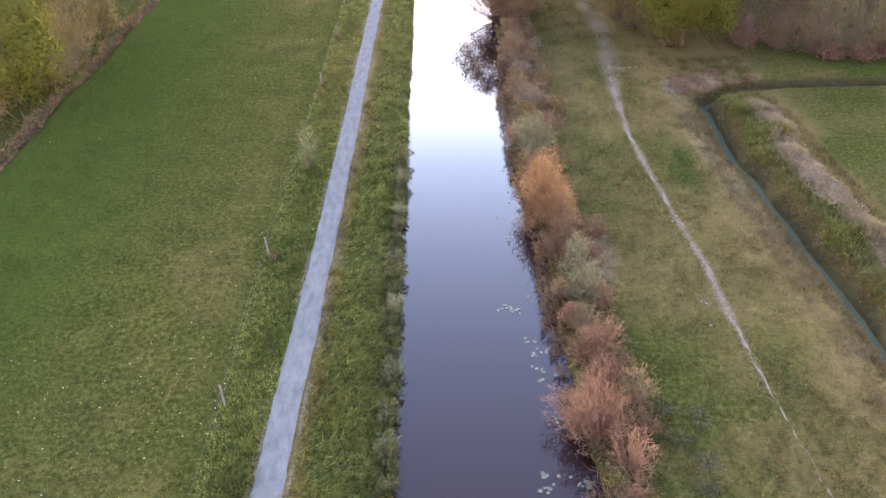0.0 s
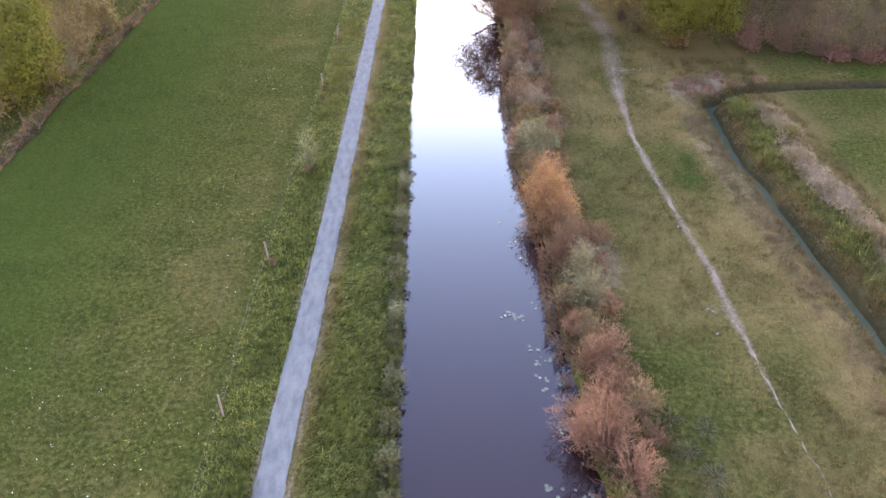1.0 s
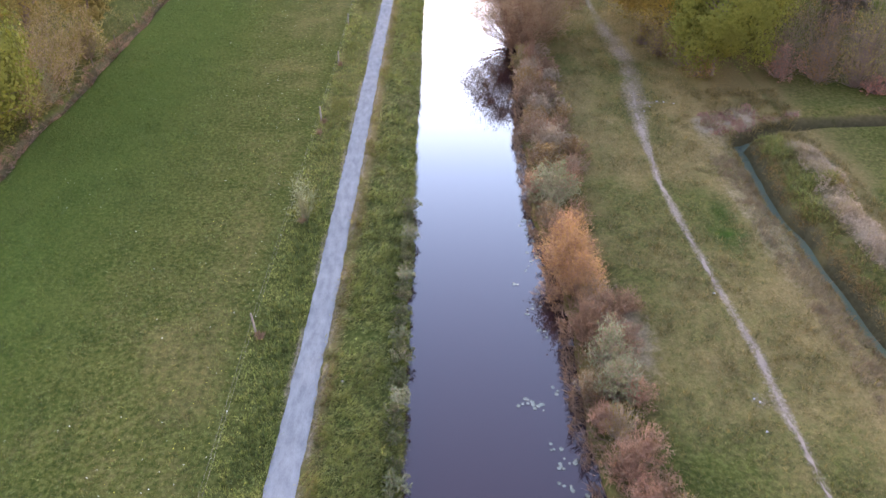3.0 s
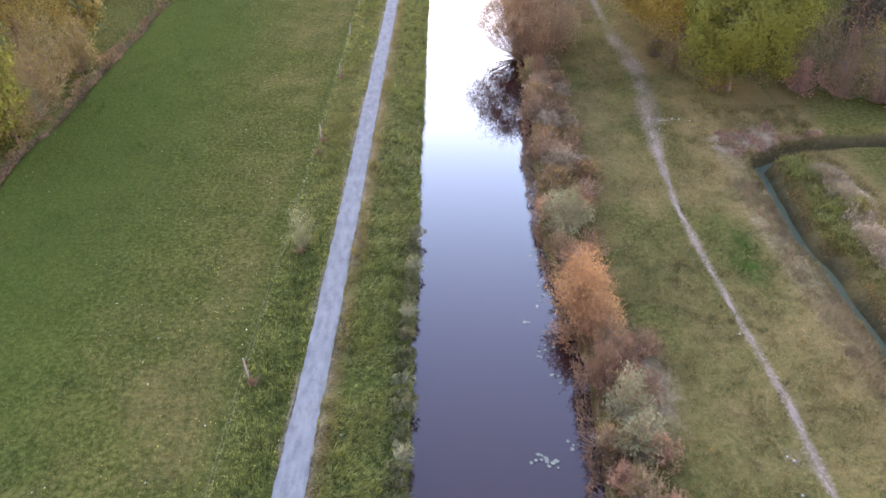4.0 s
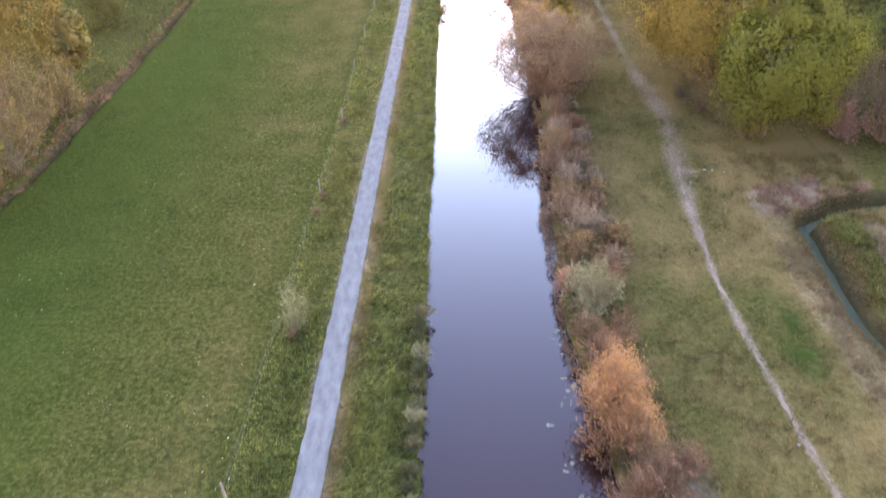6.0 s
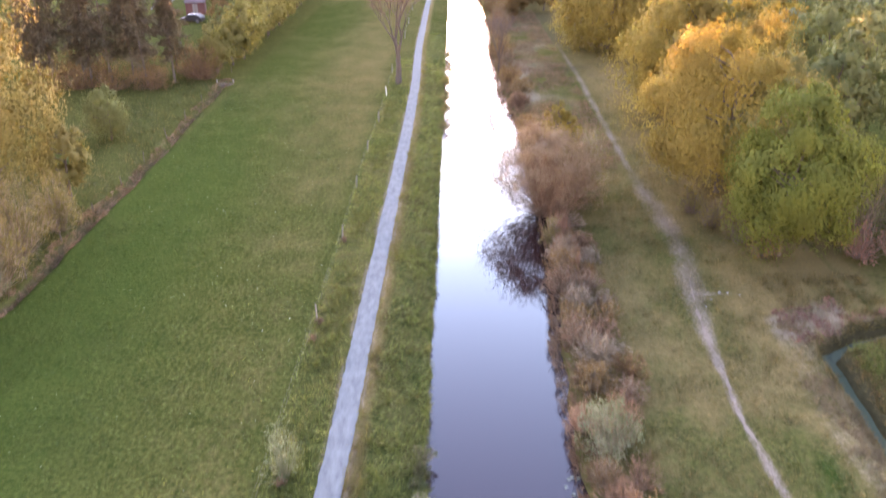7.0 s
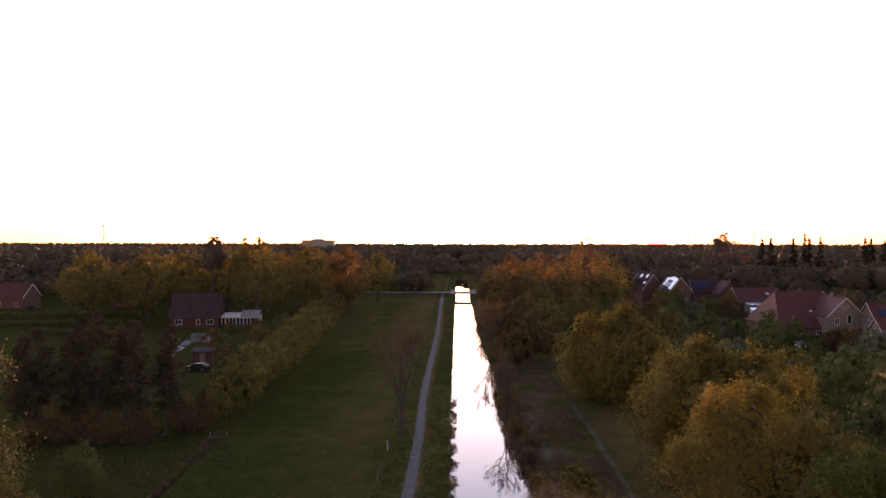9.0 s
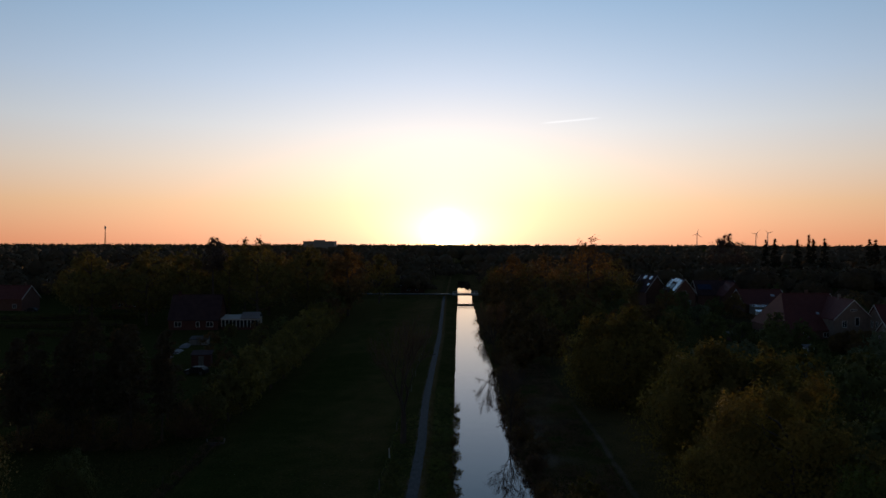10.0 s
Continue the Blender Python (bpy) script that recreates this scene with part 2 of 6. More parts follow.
def turf(name, blade, gain=1.0, dry=0.9, cool=1.0):
    """Grass, straw, dead growth and bare earth by the cover weights laid on the mesh."""
    n = Nodes(name)
    tone_of = lambda r, g, b: (r * gain / cool, g * gain, b * gain * cool)
    fine = n.noise(2.6, 5, 0.7)
    mid = n.noise(0.45, 4, 0.6)
    tuft = n.noise(4.2, 4, 0.75)
    green = n.mix(n.ramp(mid, 0.3, 0.7), tone_of(0.036, 0.045, 0.012), tone_of(0.059, 0.063, 0.018))
    green = n.mix(n.math("MULTIPLY", n.ramp(tuft, 0.50, 0.62), 0.8), green, tone_of(0.086, 0.092, 0.028))
    green = n.mix(n.math("MULTIPLY", n.ramp(tuft, 0.48, 0.38), 0.9), green, tone_of(0.022, 0.034, 0.009))
    green = n.mix(n.attr("lush"), green, (0.029, 0.058, 0.012))
    tone = n.island() if blade else n.ramp(n.noise(6.0, 4, 0.7), 0.3, 0.7)
    straw = n.mix(tone, (0.122, 0.086, 0.037), (0.194, 0.138, 0.061))
    dead = n.mix(tone, (0.150, 0.115, 0.078), (0.275, 0.215, 0.155))
    earth = n.mix(n.ramp(fine, 0.3, 0.7), (0.042, 0.035, 0.018), (0.082, 0.066, 0.034))
    sel = n.math("ADD", n.attr("straw"), n.math("MULTIPLY", n.math("SUBTRACT", n.island() if blade else fine, 0.5), dry))
    col = n.mix(n.ramp(sel, 0.25, 0.85), green, straw)
    sel2 = n.math("ADD", n.attr("dead"), n.math("MULTIPLY", n.math("SUBTRACT", fine, 0.5), 0.8))
    col = n.mix(n.ramp(sel2, 0.3, 0.8), col, dead)
    sandy = n.mix(tone, (0.15, 0.115, 0.088), (0.265, 0.212, 0.172))
    sel4 = n.math("ADD", n.attr("sand"), n.math("MULTIPLY", n.math("SUBTRACT", n.noise(5.0, 4, 0.7), 0.5), 1.1))
    col = n.mix(n.ramp(sel4, 0.35, 0.8), col, sandy)
    if blade:
        dim = n.node("ShaderNodeMix")
        dim.data_type, dim.blend_type = "RGBA", "MULTIPLY"
        dim.inputs[0].default_value = 1.0
        n.set(dim.inputs[6], col)
        n.set(dim.inputs[7], (1.30, 1.3, 0.85))
        return n.shade(col, 0.6, None, 0, 0.2, shine=dim.outputs[2], share=0.5)
    sel3 = n.math("ADD", n.attr("earth"), n.math("MULTIPLY", n.math("SUBTRACT", fine, 0.5), 0.7))
    col = n.mix(n.ramp(sel3, 0.3, 0.7), col, earth)
    h = n.math("ADD", n.noise(3.0, 5, 0.7), n.math("MULTIPLY", n.noise(14.0, 3, 0.7), 0.5))
    return n.shade(col, 0.95, n.bump(h, 0.9, 0.12), 0, 0.0)


M_GROUND, M_BLADE = turf("meadow_turf", False), turf("grass_blade", True)
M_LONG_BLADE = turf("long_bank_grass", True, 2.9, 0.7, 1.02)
M_DARK_BLADE = turf("dark_tuft_grass", True, 1.75, 0.25, 1.14)
M_STRAW_BLADE = foliage("dead_straw_blade", (0.165, 0.125, 0.075), (0.27, 0.205, 0.13), (0.14, 0.10, 0.062), 0.35)
M_GRAVEL = plain("grey_shell_gravel", (0.084, 0.093, 0.095), (0.168, 0.178, 0.180), 2.2, 0.95, 0.6, 0.01, specular=0.05, stretch=(1.4, 0.5, 1))
M_DIRT = plain("trodden_sand", (0.118, 0.087, 0.064), (0.222, 0.168, 0.128), 1.3, 0.95, 0.6, 0.02)
M_ROAD = plain("asphalt", (0.06, 0.06, 0.065), (0.10, 0.10, 0.10), 0.6, 0.8)
M_BARK = plain("bark", (0.07, 0.052, 0.042), (0.14, 0.11, 0.09), 2.0, 0.95, 0.8, 0.02, stretch=(1, 1, 0.25))
M_TWIG_PINK = foliage("pale_red_twigs", (0.27, 0.165, 0.125), (0.40, 0.258, 0.20), (0.21, 0.13, 0.10), 0.3)
M_TWIG_ROSE = foliage("rose_red_dead_stems", (0.24, 0.125, 0.105), (0.36, 0.205, 0.175), (0.17, 0.09, 0.078), 0.25)
M_TWIG_BROWN = foliage("brown_twigs", (0.19, 0.122, 0.088), (0.29, 0.198, 0.148), (0.14, 0.09, 0.066), 0.25)
M_TWIG_GREY = foliage("grey_twigs", (0.24, 0.195, 0.155), (0.36, 0.30, 0.245), (0.19, 0.155, 0.12), 0.25)
M_TWIG_DARK = foliage("dark_grey_twigs", (0.13, 0.102, 0.088), (0.19, 0.152, 0.132), (0.11, 0.086, 0.074), 0.05)
M_LEAF_FRESH = foliage("fresh_green_leaf", (0.132, 0.164, 0.042), (0.220, 0.248, 0.070), (0.108, 0.132, 0.038), 0.45)
M_LEAF_GOLD = foliage("yellow_olive_leaf", (0.210, 0.172, 0.054), (0.310, 0.250, 0.086), (0.175, 0.138, 0.050), 0.5)
M_LEAF_OLIVE = foliage("olive_leaf", (0.175, 0.155, 0.062), (0.25, 0.22, 0.092), (0.145, 0.13, 0.054), 0.32)
M_LEAF_RUST = foliage("rusty_leaf", (0.185, 0.125, 0.062), (0.265, 0.185, 0.098), (0.15, 0.10, 0.058), 0.4)
M_LEAF_ORANGE = foliage("orange_bud_leaf", (0.31, 0.195, 0.105), (0.42, 0.275, 0.155), (0.27, 0.165, 0.095), 0.4)
M_LEAF_GREY = foliage("grey_green_willow_leaf", (0.18, 0.20, 0.12), (0.30, 0.32, 0.21), (0.15, 0.165, 0.09), 0.35, warm=(1.0, 1.05, 0.85))
M_LEAF_BUD = foliage("brown_olive_buds", (0.25, 0.19, 0.135), (0.36, 0.28, 0.20), (0.21, 0.155, 0.11), 0.3)
M_LEAF_NETTLE = foliage("bluish_nettle_leaf", (0.075, 0.105, 0.065), (0.12, 0.155, 0.105), (0.095, 0.115, 0.075), 0.3)
M_LEAF_DARK = foliage("dark_grey_green_leaf", (0.085, 0.105, 0.050), (0.140, 0.160, 0.080), (0.075, 0.09, 0.045), 0.3)
M_DEAD = foliage("bleached_dead_grass", (0.27, 0.215, 0.175), (0.42, 0.345, 0.29), (0.22, 0.17, 0.135), 0.3)
M_LEAF_HEDGE = foliage("light_green_hedge_leaf", (0.188, 0.182, 0.070), (0.27, 0.255, 0.105), (0.16, 0.148, 0.062), 0.48)
M_LEAF_LIME = foliage("dark_yellow_green_leaf", (0.170, 0.148, 0.052), (0.245, 0.208, 0.082), (0.142, 0.120, 0.046), 0.18)
M_LEAF_GREEN = foliage("dull_green_leaf", (0.135, 0.150, 0.060), (0.205, 0.215, 0.092), (0.115, 0.125, 0.055), 0.3, warm=(1.1, 1.08, 0.7))
M_NEEDLE = foliage("brown_green_needles", (0.080, 0.072, 0.045), (0.135, 0.115, 0.072), (0.105, 0.080, 0.058), 0.15)
M_SPRUCE = foliage("dark_spruce_needles", (0.040, 0.040, 0.028), (0.075, 0.072, 0.050), (0.050, 0.046, 0.034), 0.0)
M_WOOD_GREY = plain("weathered_post_wood", (0.14, 0.125, 0.112), (0.23, 0.21, 0.19), 3.0, 0.9, 0.5, 0.01, stretch=(1, 1, 0.2))
M_WIRE = plain("rusty_wire", (0.12, 0.10, 0.08), (0.20, 0.17, 0.14), 5, 0.7, 0.1, 0.001)
M_WHITE = plain("white_paint", (0.70, 0.70, 0.70), (0.82, 0.82, 0.80), 1.0, 0.5, 0.1)
M_CONCRETE = plain("pale_concrete", (0.30, 0.28, 0.27), (0.45, 0.43, 0.41), 1.0, 0.9, 0.4)
M_BRICK = plain("red_brown_brick", (0.15, 0.075, 0.058), (0.22, 0.115, 0.09), 1.2, 0.9, 0.4, vary=0.4)
M_BRICK_DARK = plain("dark_brick", (0.10, 0.042, 0.036), (0.15, 0.065, 0.055), 1.2, 0.9, 0.4)
M_BRICK_GREY = plain("grey_brown_brick", (0.20, 0.15, 0.13), (0.30, 0.23, 0.20), 1.2, 0.9, 0.4)
M_TILE_RED = plain("red_clay_roof_tile", (0.135, 0.044, 0.040), (0.200, 0.068, 0.060), 0.7, 0.75, 0.6, 0.03, vary=0.3)
M_TILE_DARK = plain("dark_roof_tile", (0.055, 0.035, 0.042), (0.10, 0.065, 0.07), 0.7, 0.9, 0.6, 0.03, specular=0.1)
M_GLASS = plain("dark_window_glass", (0.02, 0.022, 0.026), (0.035, 0.036, 0.04), 0.5, 0.06, 0.02, 0.002, specular=0.6)
M_METAL = plain("pale_sheet_metal", (0.55, 0.56, 0.58), (0.70, 0.70, 0.72), 0.8, 0.25, 0.1, 0.004, metallic=0.7)
M_PANEL = plain("blue_solar_cell", (0.015, 0.03, 0.07), (0.03, 0.05, 0.11), 1.5, 0.12, 0.05, 0.002, specular=0.6)
M_LILY = plain("pale_lily_pad", (0.065, 0.078, 0.052), (0.135, 0.155, 0.118), 6.0, 0.4, 0.2, 0.004)
M_STONE = plain("grey_stone", (0.18, 0.17, 0.16), (0.30, 0.28, 0.27), 3.0, 0.9, 0.4)
M_TARP = plain("pale_tarpaulin", (0.13, 0.13, 0.145), (0.21, 0.21, 0.225), 1.0, 0.6, 0.3)
M_CAR = plain("dark_car_paint", (0.018, 0.018, 0.022), (0.028, 0.028, 0.032), 1.0, 0.5, 0.02, specular=0.15)


def water_material(name, tint, weed=False):
    n = Nodes(name)
    h = n.math("ADD", n.noise(0.8, 3, 0.5, (1, 0.6, 1)), n.math("MULTIPLY", n.noise(5.0, 2, 0.5), 0.12))
    col = tint
    rough = 0.025
    if weed:
        f = n.ramp(n.noise(1.6, 4, 0.6, (1, 0.5, 1)), 0.2, 0.42)
        col = n.mix(f, tint, (0.062, 0.086, 0.054))
        rough = n.math("ADD", n.math("MULTIPLY", f, 0.5), 0.05)
    mat = n.shade(col, rough, n.bump(h, 0.05, 0.05), 0.0, 0.12 if weed else 0.5)
    p = next(x for x in n.t.nodes if x.type == "BSDF_PRINCIPLED")
    p.inputs["IOR"].default_value = 1.33 if weed else 1.45
    return mat


M_WATER = water_material("dark_canal_water", (0.0140, 0.0046, 0.0056))
M_DITCH = water_material("ditch_water_with_duckweed", (0.02, 0.03, 0.025), True)

# ---- ground ----
EDGE_Y = (0, 15, 25, 38, 45, 50, 57, 64, 78, 92, 100, 110, 126, 162, 235, 370, 520)
EDGE_X = (8.2, 8.0, 7.4, 7.6, 6.9, 6.7, 7.4, 8.0, 8.5, 8.5, 8.2, 7.2, 6.9, 7.1, 6.0, 6.0, 6.6)
PATH_Y = (-60, 19, 38, 68, 95, 110, 118, 125, 138, 170, 210, 327, 345)
PATH_X = (-5.1, -4.72, -4.36, -4.12, -3.85, -3.87, -3.92, -4.15, -4.42, -4.5, -4.4, -5.7, -5.9)
TRACK_Y = (-20, 18, 23, 29, 33, 38, 44, 49, 54.5, 58.5, 63, 68, 75, 83, 104, 121, 150)
TRACK_X = (16.8, 16.35, 16.15, 16.05, 16.15, 15.85, 15.62, 15.5, 15.9, 16.25, 16.9, 17.7, 17.5, 17.3, 17.65, 18.0, 17.6)
CANAL_END, BRIDGE_Y = 490.0, 344.0


def right_edge(y):
    return np.interp(y, EDGE_Y, EDGE_X) + (vnoise(y, 0 * y, 1.7, 5) - 0.5) * 0.5


def left_edge(y):
    return (vnoise(y, 0 * y + 3, 1.3, 6) - 0.5) * 0.22


def path_x(y):
    return np.interp(y, PATH_Y, PATH_X)


def track_x(y):
    return np.interp(y, TRACK_Y, TRACK_X)


def ditch_left(y):
    return np.interp(y, (0, 40, 80, 100, 116), (-26.4, -26.6, -27.1, -27.9, -28.7)) + (vnoise(y, 0 * np.asarray(y, float), 2.4, 72) - 0.5) * 0.55


def ditch_right(y):
    """Middle line of the ditch along the right-hand pasture."""
    return np.interp(y, (0, 30, 38, 46, 52, 57), (23.45, 23.2, 22.82, 22.62, 22.65, 23.2)) + (vnoise(y, 0 * np.asarray(y, float), 2.6, 71) - 0.5) * 0.5


def ditch_cross(x):
    """Middle line of the ditch that leaves it round a bend."""
    return np.interp(x, (22, 23.2, 25.6, 30, 39, 60), (54.6, 55.6, 57.2, 58.4, 59.0, 59.2)) + (vnoise(x, 0 * np.asarray(x, float), 3.0, 73) - 0.5) * 0.5


def ridge_x(y):
    return np.interp(y, (8, 36, 40, 43.4, 46.2, 49.4, 53.6), (27.2, 26.7, 26.3, 25.9, 25.7, 26.8, 26.4))


def height(x, y):
    """Height of the land, with canal, ditches, ridge and road bank."""
    z = (vnoise(x, y, 3.0, 11) - 0.5) * 0.10 + (vnoise(x, y, 0.9, 12) - 0.5) * 0.06
    le, re = left_edge(y), right_edge(y)
    z = z - 0.28 * sstep(x, -2.6, -0.4) * (1 - sstep(x, 3, 4)) - 0.34 * (1 - sstep(x, 8.5, 11.0)) * sstep(x, 4, 5)
    inside = sstep(x, le - 0.35, le + 0.25) * (1 - sstep(x, re - 0.25, re + 0.45)) * (1 - sstep(y, CANAL_END, CANAL_END + 3))
    z = z * (1 - inside) - 1.9 * inside
    z = z - 0.42 * band(x, ditch_left(y) - 0.45, ditch_left(y) + 0.10, 0.25) * (1 - sstep(y, 113, 115))
    off = x - ditch_right(y)
    along = 1 - sstep(y, ditch_cross(x) + 0.2, ditch_cross(x) + 1.3)
    slope = 0.55 * sstep(off, -2.3, -0.6) * (1 - sstep(off, 0.4, 1.9)) + 1.25 * band(off, -0.36, 0.36, 0.40)
    out = y - ditch_cross(x)
    turn = (0.5 * sstep(out, -1.6, -0.4) * (1 - sstep(out, 0.5, 2.2)) + 1.25 * band(out, -0.45, 0.45, 0.45)) * sstep(off, -0.7, 0.3)
    z = z - np.maximum(slope * along, turn)
    ridge = np.exp(-((x - ridge_x(y)) / 0.95) ** 2) * band(y, 8, 53.6, 1.2)
    z = z + ridge * (0.15 + 0.65 * vnoise(x, y, 1.3, 14))
    bank = band(y, BRIDGE_Y - 4.5, BRIDGE_Y + 4.5, 3.0) * (1 - inside) * sstep(np.abs(x), 75, 45)
    return z * (1 - bank) + bank * 1.75


def cover(x, y):
    """Weights of straw, lush grass, dead growth and bare earth."""
    x, y = np.asarray(x, float), np.asarray(y, float)
    n1, n2, n3 = vnoise(x, y, 4.5, 21), vnoise(x, y, 1.6, 22), vnoise(x, y, 11.0, 23)
    right, fence = x > 4, -7.3
    field = (x < fence) & (x > -27)
    straw = 0.28 + 0 * x
    straw = np.where(field, 0.02 + (0.34 - 0.12 * sstep(y, 45, 70)) * sstep(x, -22, -9) * (1 - sstep(x, -8.6, -7.2)) + 0.26 * sstep(y, 45, 120) + 0.12 * (n3 - 0.5) + 0.13 * (n1 - 0.5) + 0.2 * (n2 - 0.5), straw)
    straw = np.where((x >= fence) & (x < path_x(y)), 0.02 + 0.20 * sstep(y, 32, 60) + 0.14 * n1 + 0.12 * n2, straw)
    straw = np.where((x >= path_x(y)) & (x < 3), 0.12 + 0.17 * sstep(y, 25, 55) + 0.15 * (n1 - 0.4) + 0.18 * (n2 - 0.5) + 0.42 * (1 - sstep(x - path_x(y), 0.85, 1.5)), straw)
    straw = np.where(right, 0.46 + 0.30 * (n1 - 0.5) + 0.30 * (n2 - 0.5) + 0.16 * (n3 - 0.5) + 0.22 * sstep(x, 17, 20) + 0.06 * sstep(y, 30, 45) - 0.22 * (1 - sstep(y, 22, 30)) * (1 - sstep(x, 12, 16)), straw)
    straw = np.where(x > ridge_x(y) + 0.8, 0.30 + 0.3 * (n1 - 0.5) + 0.35 * band(x - ridge_x(y), 0.9, 2.6, 0.5), straw)
    straw = straw + 0.18 * sstep(y, 140, 260) * (1 - sstep(np.abs(x), 40, 90))
    lush = np.where(field, 0.6 * (1 - sstep(x, -22, -12)) * (1 - 0.6 * sstep(y, 60, 120)), 0.0) + np.where((x > -3.4) & (x < 1), 0.12 * n2, 0.0)
    lush = lush + 0.9 * np.exp(-(((x - 18.6) / 1.1) ** 2 + ((y - 42.3) / 0.9) ** 2)) + 0.7 * np.exp(-(((x - 17.9) / 1.3) ** 2 + ((y - 45.0) / 3.0) ** 2)) * n2 + np.where(x > 28.5, 0.06, 0.0)
    lush = lush + 0.5 * np.exp(-(((x - 18.4) / 0.8) ** 2 + ((y - 27.5) / 0.8) ** 2)) + 0.35 * band(y, 60.3, 61.8, 0.5) * sstep(x, 21, 24)
    dead = 1.1 * np.exp(-((x - ridge_x(y)) / 1.1) ** 2) * band(y, 5, 54.4, 0.8) * sstep(n2 + 0.6 * n1, 0.15, 0.65)
    lying = y - 57.9 - 0.25 * (x - 21.3) + 1.6 * (n1 - 0.5)
    dead = dead + 0.78 * np.exp(-(lying / 2.0) ** 2) * band(x + 2 * n2, 21.2, 26.4, 0.7) + 0.55 * np.exp(-((y - ditch_cross(x) - 1.5) / 0.7) ** 2) * band(x, 25, 46, 2.0) * sstep(n2 + 0.5 * n1, 0.55, 1.0)
    dead = dead + 0.48 * band(x - ditch_right(y), -3.4, -0.7, 0.6) * (y < 57) * (0.45 + 0.9 * n1) * (0.5 + 0.5 * sstep(y, 26, 40))
    dead = dead + 0.7 * np.exp(-(((x - 10.6) / 1.2) ** 2 + ((y - 34.5) / 4.0) ** 2)) + 0.24 * band(x - ditch_left(y), -1.6, -0.5, 0.3) * (y < 115) * n1 * 1.6
    dead = dead + 0.6 * band(x, 8.6, 11.5, 0.7) * band(y, 104, 128, 4) + 0.5 * band(x, 8.0, 9.6, 0.4) * band(y, 60, 72, 3)
    dead = dead + 0.5 * band(x, 8.5, 16.5, 1.5) * band(y, 84, 175, 6) * sstep(n1 + 0.5 * n3, 0.6, 1.0)
    earth = 0.85 * band(x, ditch_left(y) - 0.45 - 0.5 * n1, ditch_left(y) - 0.12 + 0.5 * n2, 0.25) * (y < 115) * sstep(n2, 0.05, 0.4)
    beside = x - ditch_right(y)
    earth = np.maximum(earth, (0.35 + 0.7 * n2) * band(beside, -0.75, 1.05, 0.35) * (y < ditch_cross(x) + 1.0))
    earth = np.maximum(earth, (0.6 + 0.4 * n2) * band(y - ditch_cross(x), -0.8, 1.2, 0.35) * (x > ditch_right(y) - 0.6))
    earth = np.maximum(earth, 0.42 * np.exp(-((x - track_x(y) - 0.2) / 1.0) ** 2) * band(y, 57, 84, 4))
    earth = np.maximum(earth, 0.36 * np.exp(-((x - track_x(y)) / 0.6) ** 2) * (x > 10))
    earth = np.maximum(earth, 1.0 * sstep(x, left_edge(y) - 0.28, left_edge(y) - 0.05) * (x < right_edge(y) + 0.15) * (y < CANAL_END))
    earth = np.maximum(earth, 0.38 * band(x + 4 * n1, 23.5, 36, 2.5) * band(y + 3 * n1, 64.5, 84, 2.0))
    earth = np.maximum(earth, 0.85 * band(x, 70, 116, 5) * band(y, 236, 282, 5))
    green_bank = band(beside, 0.9, ridge_x(y) - ditch_right(y) - 0.6, 0.35) * (y < 56)
    straw = straw * (1 - 0.45 * green_bank)
    fresh = np.exp(-(((x - 18.0) / 1.2) ** 2 + ((y - 44.2) / 3.2) ** 2)) * sstep(n2 + 0.5 * n1, 0.3, 0.8)
    straw = straw - 0.45 * fresh
    lush = lush + 0.5 * fresh
    lush = lush + 0.22 * green_bank * sstep(n2, 0.4, 0.7)
    earth = np.maximum(earth, 0.35 * green_bank * sstep(n1 + 0.4 * n2, 0.7, 1.0))
    earth = np.maximum(earth, 0.6 * band(x, 8.5, 21, 2) * band(y, 96, 220, 8) * sstep(n3 + 0.5 * n2, 0.55, 1.0))
    sand = 0.85 * (0.35 + 0.65 * sstep(y, 20, 33)) * np.exp(-((x - track_x(y)) / (0.34 + 0.9 * band(y, 57, 82, 5) + 0.22 * sstep(y, 80, 90))) ** 2) * (x > 10) * (0.6 + 0.6 * n2) * (1 - 0.22 * band(y, 58, 80, 4) * (1 - n1)) * (1 - sstep(y, 125, 160)) * (1 - 0.3 * sstep(y, 76, 84) * (1 - vnoise(0 * x, y, 6.5, 47)))
    sand = sand + 0.60 * np.exp(-((np.abs(x - path_x(y) + 0.04) - 0.72) / 0.20) ** 2) * sstep(n2, 0.1, 0.6)
    sand = sand + 0.5 * np.exp(-(((x - 15.2) / 0.5) ** 2 + ((y - 30) / 0.9) ** 2)) + 0.45 * np.exp(-(((x - 18.6) / 1.8) ** 2 + ((y - 61.2) / 0.35) ** 2))
    return [np.clip(v, 0, 1.3) for v in (straw, lush, dead, earth, sand)]


def lay_cover(me, x, y):
    for name, values in zip(("straw", "lush", "dead", "earth", "sand"), cover(x, y)):
        paint(me, name, values)


def steps(*runs):
    out = []
    for a, b, d in runs:
        out += list(np.arange(a, b - 1e-6, d))
    return np.array(out + [runs[-1][1]])


